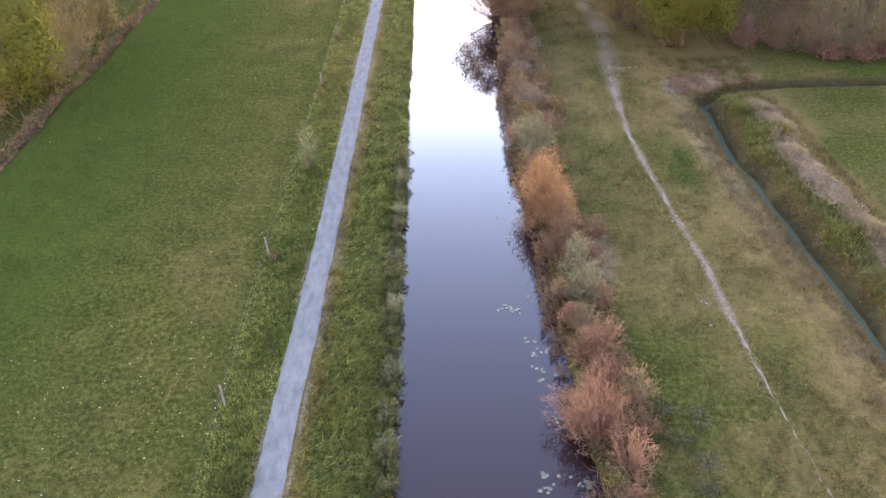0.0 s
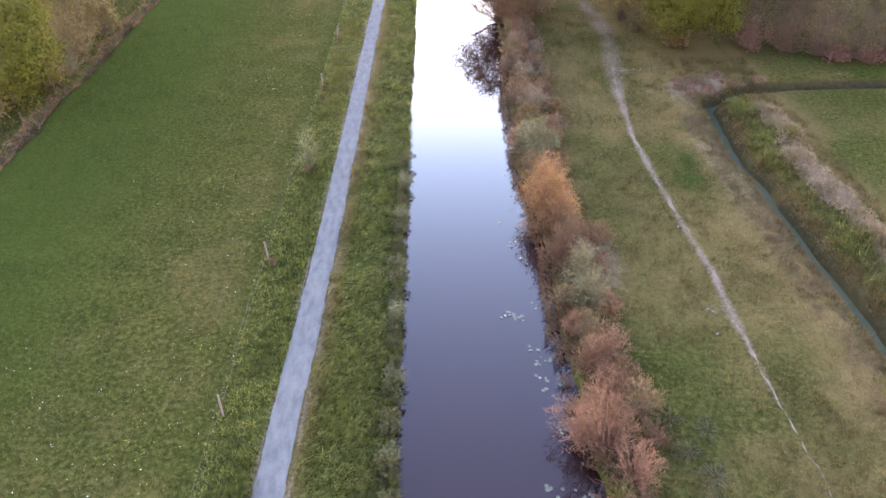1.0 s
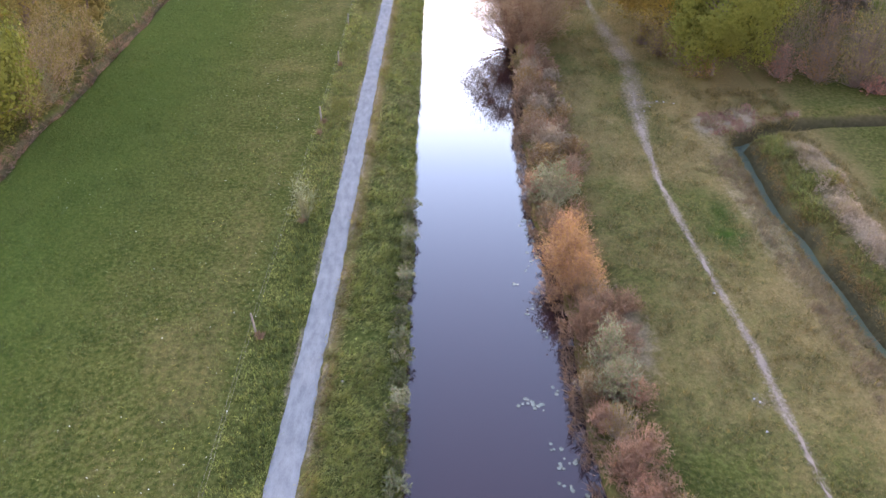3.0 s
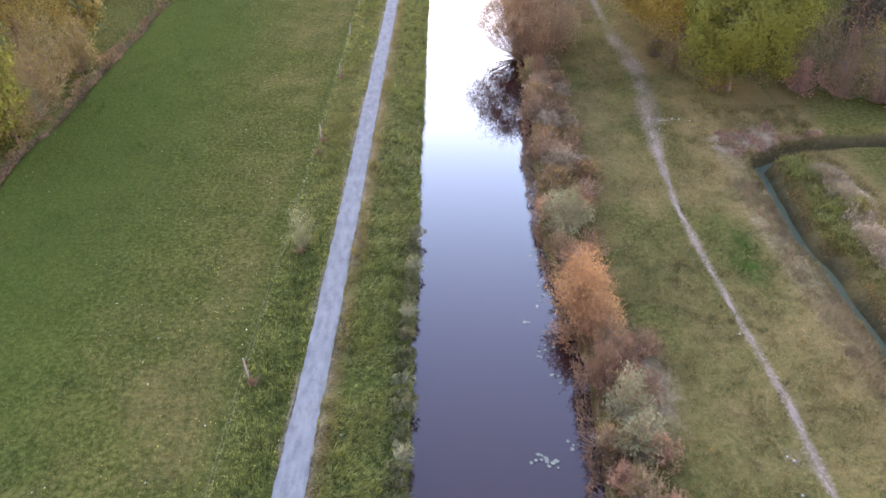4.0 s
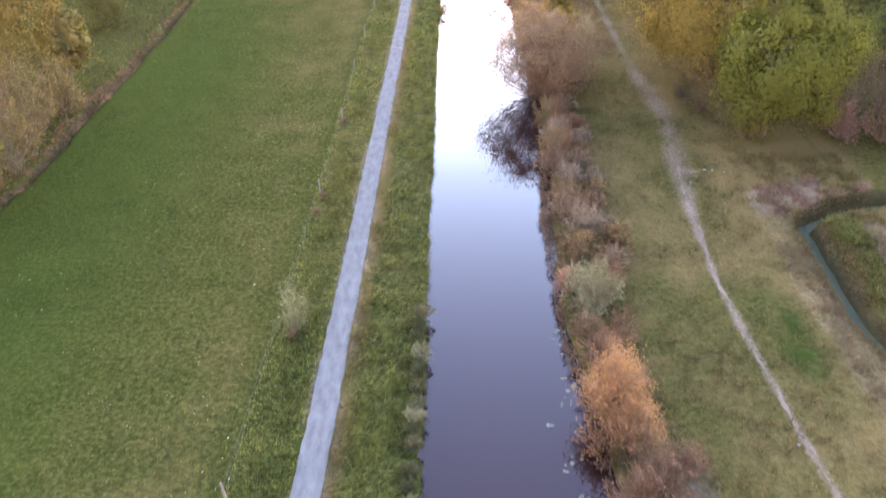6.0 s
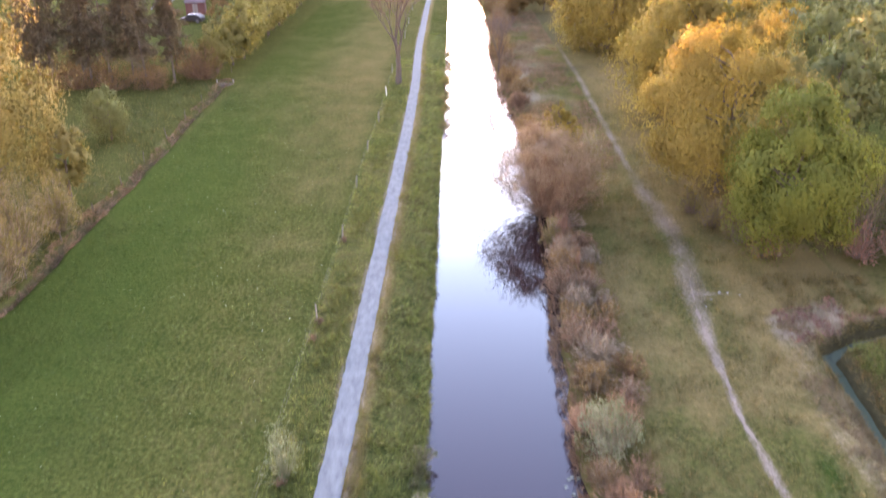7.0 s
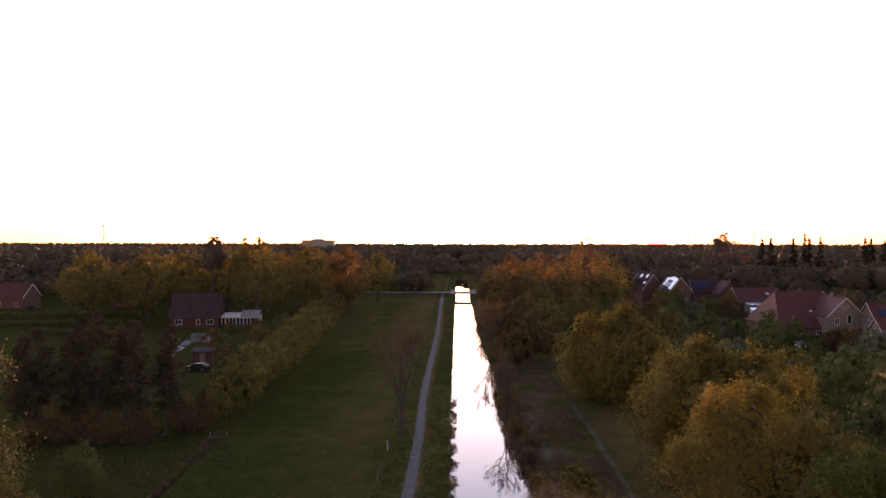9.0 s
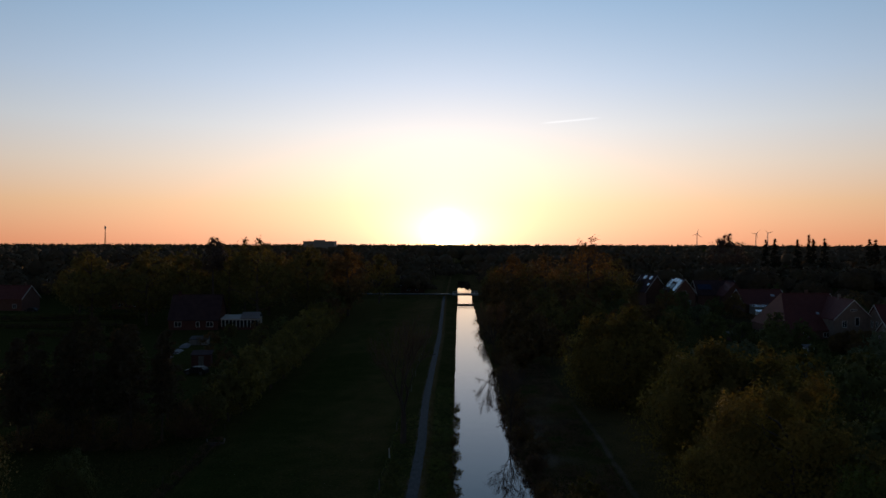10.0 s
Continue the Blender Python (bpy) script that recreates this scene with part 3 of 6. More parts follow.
gx = steps((-4500, -500, 500), (-500, -120, 40), (-120, -40, 8), (-40, -30, 1.0), (-30, -26, 0.25), (-26, -8, 1.0), (-8, -5.6, 0.4), (-5.6, -2.8, 0.2), (-2.8, -2, 0.4), (-2, -0.6, 0.2), (-0.6, 0.5, 0.1), (0.5, 5.8, 1.3), (5.8, 9.4, 0.15), (9.4, 14.6, 0.5), (14.6, 18.4, 0.2), (18.4, 20, 0.4), (20, 29, 0.25), (29, 45, 1.2), (45, 120, 7), (120, 500, 40), (500, 4500, 500))
gy = steps((-900, -60, 80), (-60, 0, 6), (0, 14, 0.7), (14, 70, 0.4), (70, 130, 0.8), (130, 210, 2), (210, 330, 5), (330, 358, 1.5), (358, 480, 8), (480, 500, 2), (500, 1000, 50), (1000, 4700, 400))
GX, GY = np.meshgrid(gx, gy, indexing="ij")
GZ = height(GX, GY)
ni, nj = GX.shape
ii, jj = np.meshgrid(np.arange(ni - 1), np.arange(nj - 1), indexing="ij")
quads = np.stack([ii * nj + jj, (ii + 1) * nj + jj, (ii + 1) * nj + jj + 1, ii * nj + jj + 1], -1).reshape(-1, 4)
me = mesh_np("ground", np.stack([GX, GY, GZ], -1).reshape(-1, 3), quads, True)
lay_cover(me, GX.ravel(), GY.ravel())
tagged(put("ground", me, M_GROUND), "flat green meadow land with rough grassy canal banks", "ground", kind="structure")


def strip(name, xs, ys, z_of, material, label, category, kind="structure"):
    """A ribbon along y: xs are the two edges at each y."""
    a, b = xs
    u = np.linspace(0, 1, 5)
    X = a[:, None] * (1 - u) + b[:, None] * u
    Y = np.repeat(ys[:, None], 5, 1)
    Z = z_of(X, Y)
    n = len(ys)
    i, j = np.meshgrid(np.arange(n - 1), np.arange(4), indexing="ij")
    F = np.stack([i * 5 + j, i * 5 + j + 1, (i + 1) * 5 + j + 1, (i + 1) * 5 + j], -1).reshape(-1, 4)
    return tagged(put(name, mesh_np(name, np.stack([X, Y, Z], -1).reshape(-1, 3), F, True), material), label, category, kind=kind)


ys = np.concatenate([np.arange(-60, -4, 4.0), np.arange(-4, 130, 0.2), np.arange(130, 341, 2.0)])
half = 0.61 - 0.0004 * np.clip(ys, 0, 300)
ragged = lambda seed, a: (vnoise(ys, 0 * ys, 0.45, seed) - 0.5) * a + (vnoise(ys, 0 * ys, 5, seed + 1) - 0.5) * a * 0.5
strip("path", (path_x(ys) - 0.06 - half + ragged(31, 0.10), path_x(ys) - 0.06 + half + ragged(33, 0.10)), ys, lambda x, y: height(x, y) + 0.05 - 0.03 * np.abs(x - path_x(y)), M_GRAVEL, "narrow pale grey gravel footpath beside the canal", "path")
ys = np.arange(4, 64, 0.12)
near = 1 - sstep(ys, 57, 62)
wide = (-0.05 + 0.16 * vnoise(ys, 0 * ys, 2.5, 41) + 0.20 * vnoise(ys, 0 * ys, 0.5, 42)) * np.clip(near, 0.1, 1) * 0.7 * (0.15 + 0.85 * sstep(ys, 21, 34))
wide = np.maximum(wide * 0.75, 0.012)
strip("dirt_track", (track_x(ys) - wide + ragged(43, 0.22), track_x(ys) + wide + ragged(45, 0.22)), ys, lambda x, y: height(x, y) + 0.02, M_DIRT, "thin trodden sandy track worn into grass", "track")


def sheet(name, x0, x1, y0, y1, z, material, label, category):
    bm = bmesh.new()
    vs = [bm.verts.new((x, y, z)) for x, y in ((x0, y0), (x1, y0), (x1, y1), (x0, y1))]
    bm.faces.new(vs)
    return tagged(part(name, bm, material, None), label, category, kind="structure")


sheet("water", -1.2, 10.5, -400, CANAL_END + 4, WATER, M_WATER, "still dark canal water mirroring the sky", "water")
sheet("ditch_water", 21.6, 24.6, -60, 54.0, -1.18, M_DITCH, "narrow ditch water with green duckweed", "water")
sheet("ditch_water", 21.6, 120, 54.05, 61.0, -1.18, M_DITCH, "narrow ditch water with green duckweed", "water")

# ---- grass ----


def blades(name, x, y, length, width, lean, seed, label, along=None, material=None):
    """Many grass blades as single triangles: lean in radians off upright, along a common way plus chance."""
    r = rng_of(seed)
    n = len(x)
    z = height(x, y)
    ang = r.uniform(0, 2 * np.pi, n) if along is None else along + r.normal(0, 0.7, n)
    ln = length * r.uniform(0.55, 1.35, n)
    le = np.clip(lean + r.normal(0, 0.3, n), 0.1, 1.45)
    side = ang + np.pi / 2 + r.normal(0, 0.3, n)
    w = width * r.uniform(0.6, 1.4, n)
    base = np.stack([x, y, z - 0.02], -1)
    tip = base + np.stack([np.cos(ang) * np.sin(le) * ln, np.sin(ang) * np.sin(le) * ln, np.cos(le) * ln + 0.02], -1)
    s = np.stack([np.cos(side), np.sin(side), 0 * x], -1) * w[:, None] / 2
    V = np.stack([base - s, base + s, tip], 1).reshape(-1, 3)
    me = mesh_np(name, V, np.arange(3 * n).reshape(-1, 3))
    lay_cover(me, np.repeat(x, 3), np.repeat(y, 3))
    return tagged(put(name, me, material or M_BLADE), label, "grass", kind="stuff")


def scatter(seed, n, x0, x1, y0, y1, power=1.0, clump=None):
    """Points over a stretch of land, denser at small y, gathered into clumps where a size is given."""
    r = rng_of(seed)
    x, y = r.uniform(x0, x1, n), y0 + (y1 - y0) * r.random(n) ** power
    if clump:
        keep = r.random(n) < sstep(vnoise(x, y, clump, seed + 900) + 0.4 * vnoise(x, y, clump / 3, seed + 901), 0.35, 1.0)
        x, y = x[keep], y[keep]
    return x, y


def off_ways(x, y):
    ok = (np.abs(x - path_x(y) + 0.06) > 0.62) & (np.abs(x - track_x(y)) > 0.22)
    ok &= (x < left_edge(y) - 0.02) | (x > right_edge(y) + 0.1)
    ok &= ~((np.abs(x - ditch_right(y)) < 0.6) & (y < ditch_cross(x))) & ~((x > ditch_right(y)) & (np.abs(y - ditch_cross(x)) < 0.65))
    return x[ok], y[ok]


blades("meadow_grass", *scatter(51, 205000, -26.4, -7.4, 4, 125, 1.7, 0.45), 0.13, 0.030, 1.0, 52, "short grazed green meadow grass")
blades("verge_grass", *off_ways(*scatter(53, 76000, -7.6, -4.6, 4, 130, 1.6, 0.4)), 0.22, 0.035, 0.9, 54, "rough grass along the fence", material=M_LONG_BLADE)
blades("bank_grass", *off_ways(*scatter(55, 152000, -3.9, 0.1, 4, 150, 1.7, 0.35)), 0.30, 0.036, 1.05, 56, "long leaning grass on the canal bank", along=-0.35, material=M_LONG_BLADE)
blades("rough_grass", *off_ways(*scatter(57, 185000, 7.2, 22.4, 4, 130, 1.6, 0.45)), 0.20, 0.034, 1.0, 58, "rough tussocky grass mixed with straw")
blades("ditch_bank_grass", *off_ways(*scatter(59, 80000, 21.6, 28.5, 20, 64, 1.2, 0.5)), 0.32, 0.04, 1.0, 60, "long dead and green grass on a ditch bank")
blades("pasture_grass", *scatter(61, 40000, 28.0, 50, 20, 57, 1.2, 0.5), 0.15, 0.035, 1.0, 62, "short green pasture grass")
blades("far_bank_grass", *scatter(63, 40000, -40, -27.6, 40, 118, 1.2, 0.9), 0.35, 0.06, 0.9, 64, "rough grass beyond the field ditch")


def tussocks(name, seed, n, x0, x1, y0, y1, per, length, width, spread, label, lean=0.95, along=None, material=None, power=1.5, keep=None):
    """Clumps of longer grass: each clump has its own size and the blades fan out from it."""
    r = rng_of(seed)
    x, y = off_ways(*scatter(seed + 1, n, x0, x1, y0, y1, power, 2.2))
    if keep is not None:
        ok = keep(x, y)
        x, y = x[ok], y[ok]
    size = r.uniform(0.55, 1.35, len(x))
    x, y, size = np.repeat(x, per), np.repeat(y, per), np.repeat(size, per)
    out = r.uniform(0, 2 * np.pi, len(x))
    far = spread * size * r.random(len(x)) ** 0.5
    way = out if along is None else along + 0.6 * np.sin(out - along)
    blades(name, x + np.cos(out) * far, y + np.sin(out) * far, length * size, width, lean, seed + 2, label, along=way, material=material)


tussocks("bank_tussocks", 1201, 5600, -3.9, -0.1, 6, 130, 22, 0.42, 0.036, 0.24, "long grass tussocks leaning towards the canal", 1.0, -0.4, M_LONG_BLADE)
tussocks("verge_tussocks", 1211, 2050, -6.9, -5.5, 6, 120, 22, 0.36, 0.038, 0.26, "tall rough grass tussocks along the fence", 0.7, None, M_DARK_BLADE)
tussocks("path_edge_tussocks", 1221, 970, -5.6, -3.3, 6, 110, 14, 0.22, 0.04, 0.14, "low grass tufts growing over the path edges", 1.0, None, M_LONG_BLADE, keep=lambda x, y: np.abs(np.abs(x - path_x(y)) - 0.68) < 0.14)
tussocks("meadow_tussocks", 1231, 9700, -26.2, -7.6, 6, 110, 10, 0.19, 0.032, 0.22, "darker grass tufts in the grazed meadow", 0.95, None, M_DARK_BLADE)
tussocks("rough_tussocks", 1241, 7500, 9.4, 21.6, 6, 110, 14, 0.27, 0.034, 0.22, "coarse grass tussocks mixed with straw", 1.0, None, None)
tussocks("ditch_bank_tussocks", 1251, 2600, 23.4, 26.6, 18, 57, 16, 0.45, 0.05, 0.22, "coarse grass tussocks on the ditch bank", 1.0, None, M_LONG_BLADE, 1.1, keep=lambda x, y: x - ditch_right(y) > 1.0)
tussocks("slope_tussocks", 1261, 1500, 19.6, 22.6, 18, 58, 16, 0.36, 0.04, 0.20, "dead straw tufts on the slope above a ditch", 1.05, 0.3, M_STRAW_BLADE, 1.1, keep=lambda x, y: np.abs(x - ditch_right(y) + 1.9) < 1.1)
# white and yellow flowers in the meadow
r = rng_of(65)
fx, fy = scatter(66, 900, -26, -7.5, 14, 120, 1.3, 6.0)
g = Geo()
c = np.stack([fx, fy, height(fx, fy) + 0.10], -1)
g.leaves(c, np.tile([1.0, 0, 0], (len(c), 1)), np.tile([0, 1.0, 0], (len(c), 1)), r.uniform(0.03, 0.06, len(c)), r.uniform(0.03, 0.055, len(c)))
tagged(put("meadow_flowers", g.mesh("meadow_flowers"), plain("pale_petal", (0.6, 0.6, 0.45), (0.75, 0.75, 0.7), 3)), "scattered small white and yellow meadow flowers", "flowers", kind="stuff")

fx, fy = scatter(67, 700, -12, -5.2, 14, 90, 1.3, 2.5)
fx, fy = off_ways(fx, fy)
g = Geo()
c = np.stack([fx, fy, height(fx, fy) + 0.14], -1)
g.leaves(c, np.tile([1.0, 0, 0], (len(c), 1)), np.tile([0, 1.0, 0], (len(c), 1)), r.uniform(0.03, 0.06, len(c)), r.uniform(0.03, 0.055, len(c)))
tagged(put("verge_flowers", g.mesh("verge_flowers"), plain("yellow_petal", (0.42, 0.36, 0.05), (0.6, 0.52, 0.09), 3)), "scattered small yellow flowers in the verge grass", "flowers", kind="stuff")

# ---- trees and shrubs ----


def crown_leaves(g, r, centre, radii, n_lobes, n_leaves, size, lobe=0.24, droop=0.1, gaps=0.25, low=-0.95):
    """Leaves on many small overlapping lobes and upright sprays, so that the crown has an uneven outline and gaps."""
    centre, radii = np.asarray(centre, float), np.asarray(radii, float)
    d = unit(r.normal(size=(n_lobes * 3, 3)))
    d = d[d[:, 2] > low][:n_lobes]
    swell = 0.80 + 0.38 * vnoise(np.arctan2(d[:, 1], d[:, 0]) * 1.3 + centre[2] + len(d), d[:, 2] * 2.0, 0.6, 79)
    lc = centre + d * radii * (r.uniform(0.50, 0.84, len(d)) * swell)[:, None]
    lr = lobe * radii.mean() * r.uniform(0.55, 1.35, len(d)) * (1 - 0.5 * np.clip(d[:, 2], 0, 1))
    lc[:, :2] = centre[:2] + (lc[:, :2] - centre[:2]) * (1 - 0.28 * np.clip(d[:, 2:3], 0, 1)) * 1.06
    lc[:, 2] += radii[2] * 0.10 * np.clip(d[:, 2], 0, 1)
    k = r.integers(0, len(d), int(n_leaves * 1.7))
    o = unit(r.normal(size=(len(k), 3)) + d[k] * 0.6 + [0, 0, 0.55])
    p = lc[k] + o * (lr[k] * r.uniform(0.45, 1.12, len(k)))[:, None]
    spray = r.random(len(k)) < 0.2
    p[spray] += (unit(d[k][spray] + [0, 0, 1.1]) * (lr[k][spray] * r.uniform(0.1, 0.75, spray.sum()))[:, None])
    inner = np.linalg.norm((p - centre) / radii, axis=1) < 0.42
    ok = ~inner & (vnoise(p[:, 0] + 7 * p[:, 2], p[:, 1] - 5 * p[:, 2], radii.mean() * 0.22, 77) > gaps * r.random(len(p)) * 1.6)
    p, o, w = p[ok][:n_leaves], o[ok][:n_leaves], d[k][ok][:n_leaves]
    nrm = unit(o * 0.6 + w * 0.7 + r.normal(0, 0.5, o.shape))
    way = unit(np.cross(nrm, r.normal(size=o.shape)) + [0, 0, 0.35 - droop])
    side = unit(np.cross(nrm, way))
    far_out = np.clip(np.linalg.norm((p - centre) / radii, axis=1) - 0.85, 0, 0.4)
    s = size * r.uniform(0.6, 1.45, len(p)) * (1 - 1.1 * far_out)
    g.leaves(p, way, side, s * 1.35, s * 0.85, unit(o * 0.6 + w * 0.45 + nrm * 0.28))
    return lc


def limb(g, r, a, b, ra, rb, bend=0.12, n=5, sides=5):
    t = np.linspace(0, 1, n)[:, None]
    a, b = np.asarray(a, float), np.asarray(b, float)
    mid = np.sin(np.pi * t) * r.normal(0, bend, 3) * np.linalg.norm(b - a)
    g.tube(a * (1 - t) + b * t + mid, ra * (1 - t[:, 0]) + rb * t[:, 0], sides)


def broadleaf(x, y, h, rad, leaf, label, seed, n=9000, size=0.30, base=0.02, lobes=90, name="tree", group="", squash=1.0, gaps=0.25, category="tree", trunk_r=None, lobe=0.24):
    """A broad-leaved tree: tapered trunk with limbs, and a crown of leaf clumps."""
    r = rng_of(seed)
    root = thing(name, pose(x, y, float(height(np.array(x), np.array(y))) - 0.05), label, category, group)
    wood, green = Geo(), Geo()
    z0 = h * base
    cz, rz = (h + z0) / 2, (h - z0) / 2
    lc = crown_leaves(green, r, (0, 0, cz), (rad, rad * squash, rz), lobes, n, size, lobe=lobe, gaps=gaps)
    tr = trunk_r or 0.018 * h + 0.05
    top = (r.normal(0, 0.3), r.normal(0, 0.3), cz + 0.45 * rz)
    limb(wood, r, (0, 0, 0), top, tr, tr * 0.2, 0.02, 8, 8)
    for c in lc[:: max(1, len(lc) // 11)]:
        s = np.array([top[0], top[1], 0]) * 0.4 + [0, 0, np.clip(c[2] - 0.45 * np.hypot(c[0], c[1]), h * 0.12, h * 0.7)]
        limb(wood, r, s, c, tr * 0.38, 0.02, 0.12, 4, 4)
    put("trunk", wood.mesh("trunk", True), M_BARK, root)
    put("crown", green.mesh("crown"), leaf, root)
    return root


def twiggy(x, y, h, rad, twig, label, seed, n=260, leaf=None, n_leaf=0, size=0.07, name="bush", category="bush", spread=0.9, thick=0.018, group="", lean=(0, 0)):
    """A bush of many thin branching stems, bare or with small leaves."""
    r = rng_of(seed)
    root = thing(name, pose(x, y, float(height(np.array(x), np.array(y))) - 0.05), label, category, group)
    stems, green = Geo(), Geo()
    tips, rib = [], []
    for k in range(n):
        a, f = r.uniform(0, 2 * np.pi), r.random() ** 0.6
        b = np.array([np.cos(a) * rad * 0.18 * f, np.sin(a) * rad * 0.18 * f, 0])
        up = h * (1.05 - 0.62 * f ** 3) * r.uniform(0.30, 1.05) ** 0.8
        e = np.array([np.cos(a) * rad * f * spread + lean[0] * up / h, np.sin(a) * rad * f * spread + lean[1] * up / h, up])
        m = b * 0.35 + e * 0.65 + [0, 0, -0.10 * h * f] + r.normal(0, 0.05 * rad, 3)
        pts = np.array([b, b * 0.55 + m * 0.45 + [0, 0, 0.08 * h], m, e])
        if y > 60:
            stems.tube(pts[[0, 2, 3]], np.array([1.0, 0.6, 0.2]) * thick, 3)
        else:
            stems.tube(pts, np.array([1.0, 0.75, 0.5, 0.2]) * thick, 3)
        for q in range(6):
            t = r.uniform(0.25, 1.0)
            s = pts[2] * (1 - t) + pts[3] * t if t > 0.5 else pts[1] * (1 - t) + pts[2] * t
            w = unit(e - b + r.normal(0, 0.7, 3) * np.linalg.norm(e - b)) * r.uniform(0.10, 0.26) * h
            rib.append((s, w))
            tips += [s + w * u for u in (0.35, 0.6, 0.8, 1.0)]
    s, w = np.array([a for a, _ in rib]), np.array([c for _, c in rib])
    stems.leaves(s + w / 2, unit(w), unit(np.cross(w, r.normal(size=w.shape))), np.linalg.norm(w, axis=1), thick * 1.3)
    tagged(put("brushwood", stems.mesh("brushwood"), twig, root), kind="stuff")
    if leaf and n_leaf:
        tips = np.array(tips)
        p = tips[r.integers(0, len(tips), n_leaf)] + r.normal(0, 0.025 * h, (n_leaf, 3))
        way = unit(r.normal(size=p.shape) + [0, 0, 0.4])
        side = unit(np.cross(way, r.normal(size=p.shape)))
        s = size * r.uniform(0.6, 1.4, n_leaf)
        green.leaves(p, way, side, s * 1.5, s * 0.7)
        put("foliage", green.mesh("foliage"), leaf, root)
    return root


def conifer(x, y, h, rad, label, seed, bare=0.35, name="pine_tree", group="", n=7000, boughs=130, needle=1.0, leaf=None):
    """A dark pine: straight trunk, bare below, tiers of drooping needle boughs."""
    r = rng_of(seed)
    root = thing(name, pose(x, y, 0), label, "tree", group)
    wood, green = Geo(), Geo()
    limb(wood, r, (0, 0, 0), (r.normal(0, 0.2), r.normal(0, 0.2), h), 0.17, 0.03, 0.01, 7, 7)
    for k in range(boughs):
        t = r.random() ** 0.9
        z = h * (bare * 0.55 + (1 - bare * 0.55) * t)
        reach = rad * (1 - t) ** 0.75 * r.uniform(0.6, 1.1) + 0.25
        if t < 0.22:
            reach *= 0.6
        a = r.uniform(0, 2 * np.pi)
        e = np.array([np.cos(a) * reach, np.sin(a) * reach, z - 0.12 * reach])
        wood.tube(np.array([[0, 0, z], e * [0.5, 0.5, 1] + [0, 0, 0.05], e]), np.array([0.035, 0.025, 0.01]), 3)
        m = int(n / boughs * (0.5 + reach / rad))
        u = r.random(m) ** 0.6
        p = np.array([0, 0, z]) * (1 - u[:, None]) + e * u[:, None] + r.normal(0, 0.12 * reach + 0.06, (m, 3)) * [1, 1, 0.7]
        way = unit(np.array([np.cos(a), np.sin(a), -0.3]) + r.normal(0, 0.6, (m, 3)))
        side = unit(np.cross(way, r.normal(size=p.shape)))
        green.leaves(p, way, side, needle * r.uniform(0.25, 0.5, m), needle * r.uniform(0.07, 0.16, m))
    put("trunk", wood.mesh("trunk", True), M_BARK, root)
    put("crown", green.mesh("crown"), leaf or M_NEEDLE, root)
    return root


def bare_tree(x, y, h, rad, label, seed, tr=0.45, fork=0.25, name="bare_tree", depth=5, mat=None, sprays=9, limbs=5, thin=0.56):
    """A leafless tree, branching again and again."""
    r = rng_of(seed)
    root = thing(name, pose(x, y, float(height(np.array(x), np.array(y))) - 0.05), label, "tree")
    wood, fine = Geo(), Geo()

    ends = []

    def grow(p, d, ln, rd, level):
        e = p + d * ln
        (wood if level < 3 else fine).tube(np.array([p, p + d * ln * 0.5 + r.normal(0, 0.05, 3) * ln, e]), np.array([rd, rd * 0.85, rd * 0.68]), 6 if level < 2 else 3)
        if level >= 2:
            ends.append((p, e))
        if level >= depth:
            return
        for k in range(3 if level else limbs):
            out = d + r.normal(0, 0.34, 3) + [0, 0, 0.16]
            if level == 0:
                turn = 2 * np.pi * (k + r.uniform(-0.2, 0.2)) / limbs
                tilt = r.uniform(0.14, 0.42)
                out = np.array([np.cos(turn) * tilt, np.sin(turn) * tilt, 1.0])
            grow(e if k < 2 else p + d * ln * r.uniform(0.5, 0.95), unit(out), ln * r.uniform(0.70, 0.92), max(rd * thin, 0.014), level + 1)

    grow(np.zeros(3), np.array([0.02, 0.01, 1.0]), h * fork, tr, 0)
    a, e = np.array([q[0] for q in ends]), np.array([q[1] for q in ends])
    for k in range(sprays):
        s = a + (e - a) * r.uniform(0.2, 1.0, (len(a), 1))
        w = unit(unit(e - a) + r.normal(0, 0.45, a.shape) + [0, 0, 0.25]) * r.uniform(0.5, 1.3, (len(a), 1)) * h / 15
        fine.leaves(s + w / 2, unit(w), unit(np.cross(w, r.normal(size=w.shape))), np.linalg.norm(w, axis=1), 0.035)
    every = np.concatenate(fine.v)
    fit = np.array([rad / np.percentile(np.hypot(every[:, 0], every[:, 1]), 98), 0, h / np.percentile(every[:, 2], 99.5)])
    fit[1] = fit[0]
    for geo in (wood, fine):
        geo.v = [v * fit for v in geo.v]
    put("trunk", wood.mesh("trunk", True), M_BARK, root)
    tagged(put("crown", fine.mesh("crown"), mat or M_TWIG_GREY, root), kind="stuff")
    return root


# trees by the right-hand track
broadleaf(24.3, 66.9, 12.5, 4.7, M_LEAF_FRESH, "broad tree in fresh green leaf beside a track", 141, n=44000, size=0.15, base=-0.02, lobes=80, gaps=0.2, lobe=0.30)
broadleaf(23.7, 78.8, 15.0, 7.9, M_LEAF_GOLD, "broad tree with yellow olive spring leaves", 102, n=50000, size=0.17, base=-0.07, lobes=85, gaps=0.15, lobe=0.29)
broadleaf(25.6, 73.5, 11.0, 4.0, M_LEAF_OLIVE, "olive green tree standing between two larger trees", 121, n=7000, size=0.25, base=0.1)
broadleaf(28.3, 103.5, 13.8, 10.2, M_LEAF_GOLD, "broad golden olive tree", 103, n=32000, size=0.28, base=-0.07, lobes=85, gaps=0.15, lobe=0.28)
broadleaf(25.2, 137, 14.0, 9.2, M_LEAF_GOLD, "round golden olive tree by the track", 134, n=20000, size=0.39, base=-0.14, lobes=150, gaps=0.05, lobe=0.30)
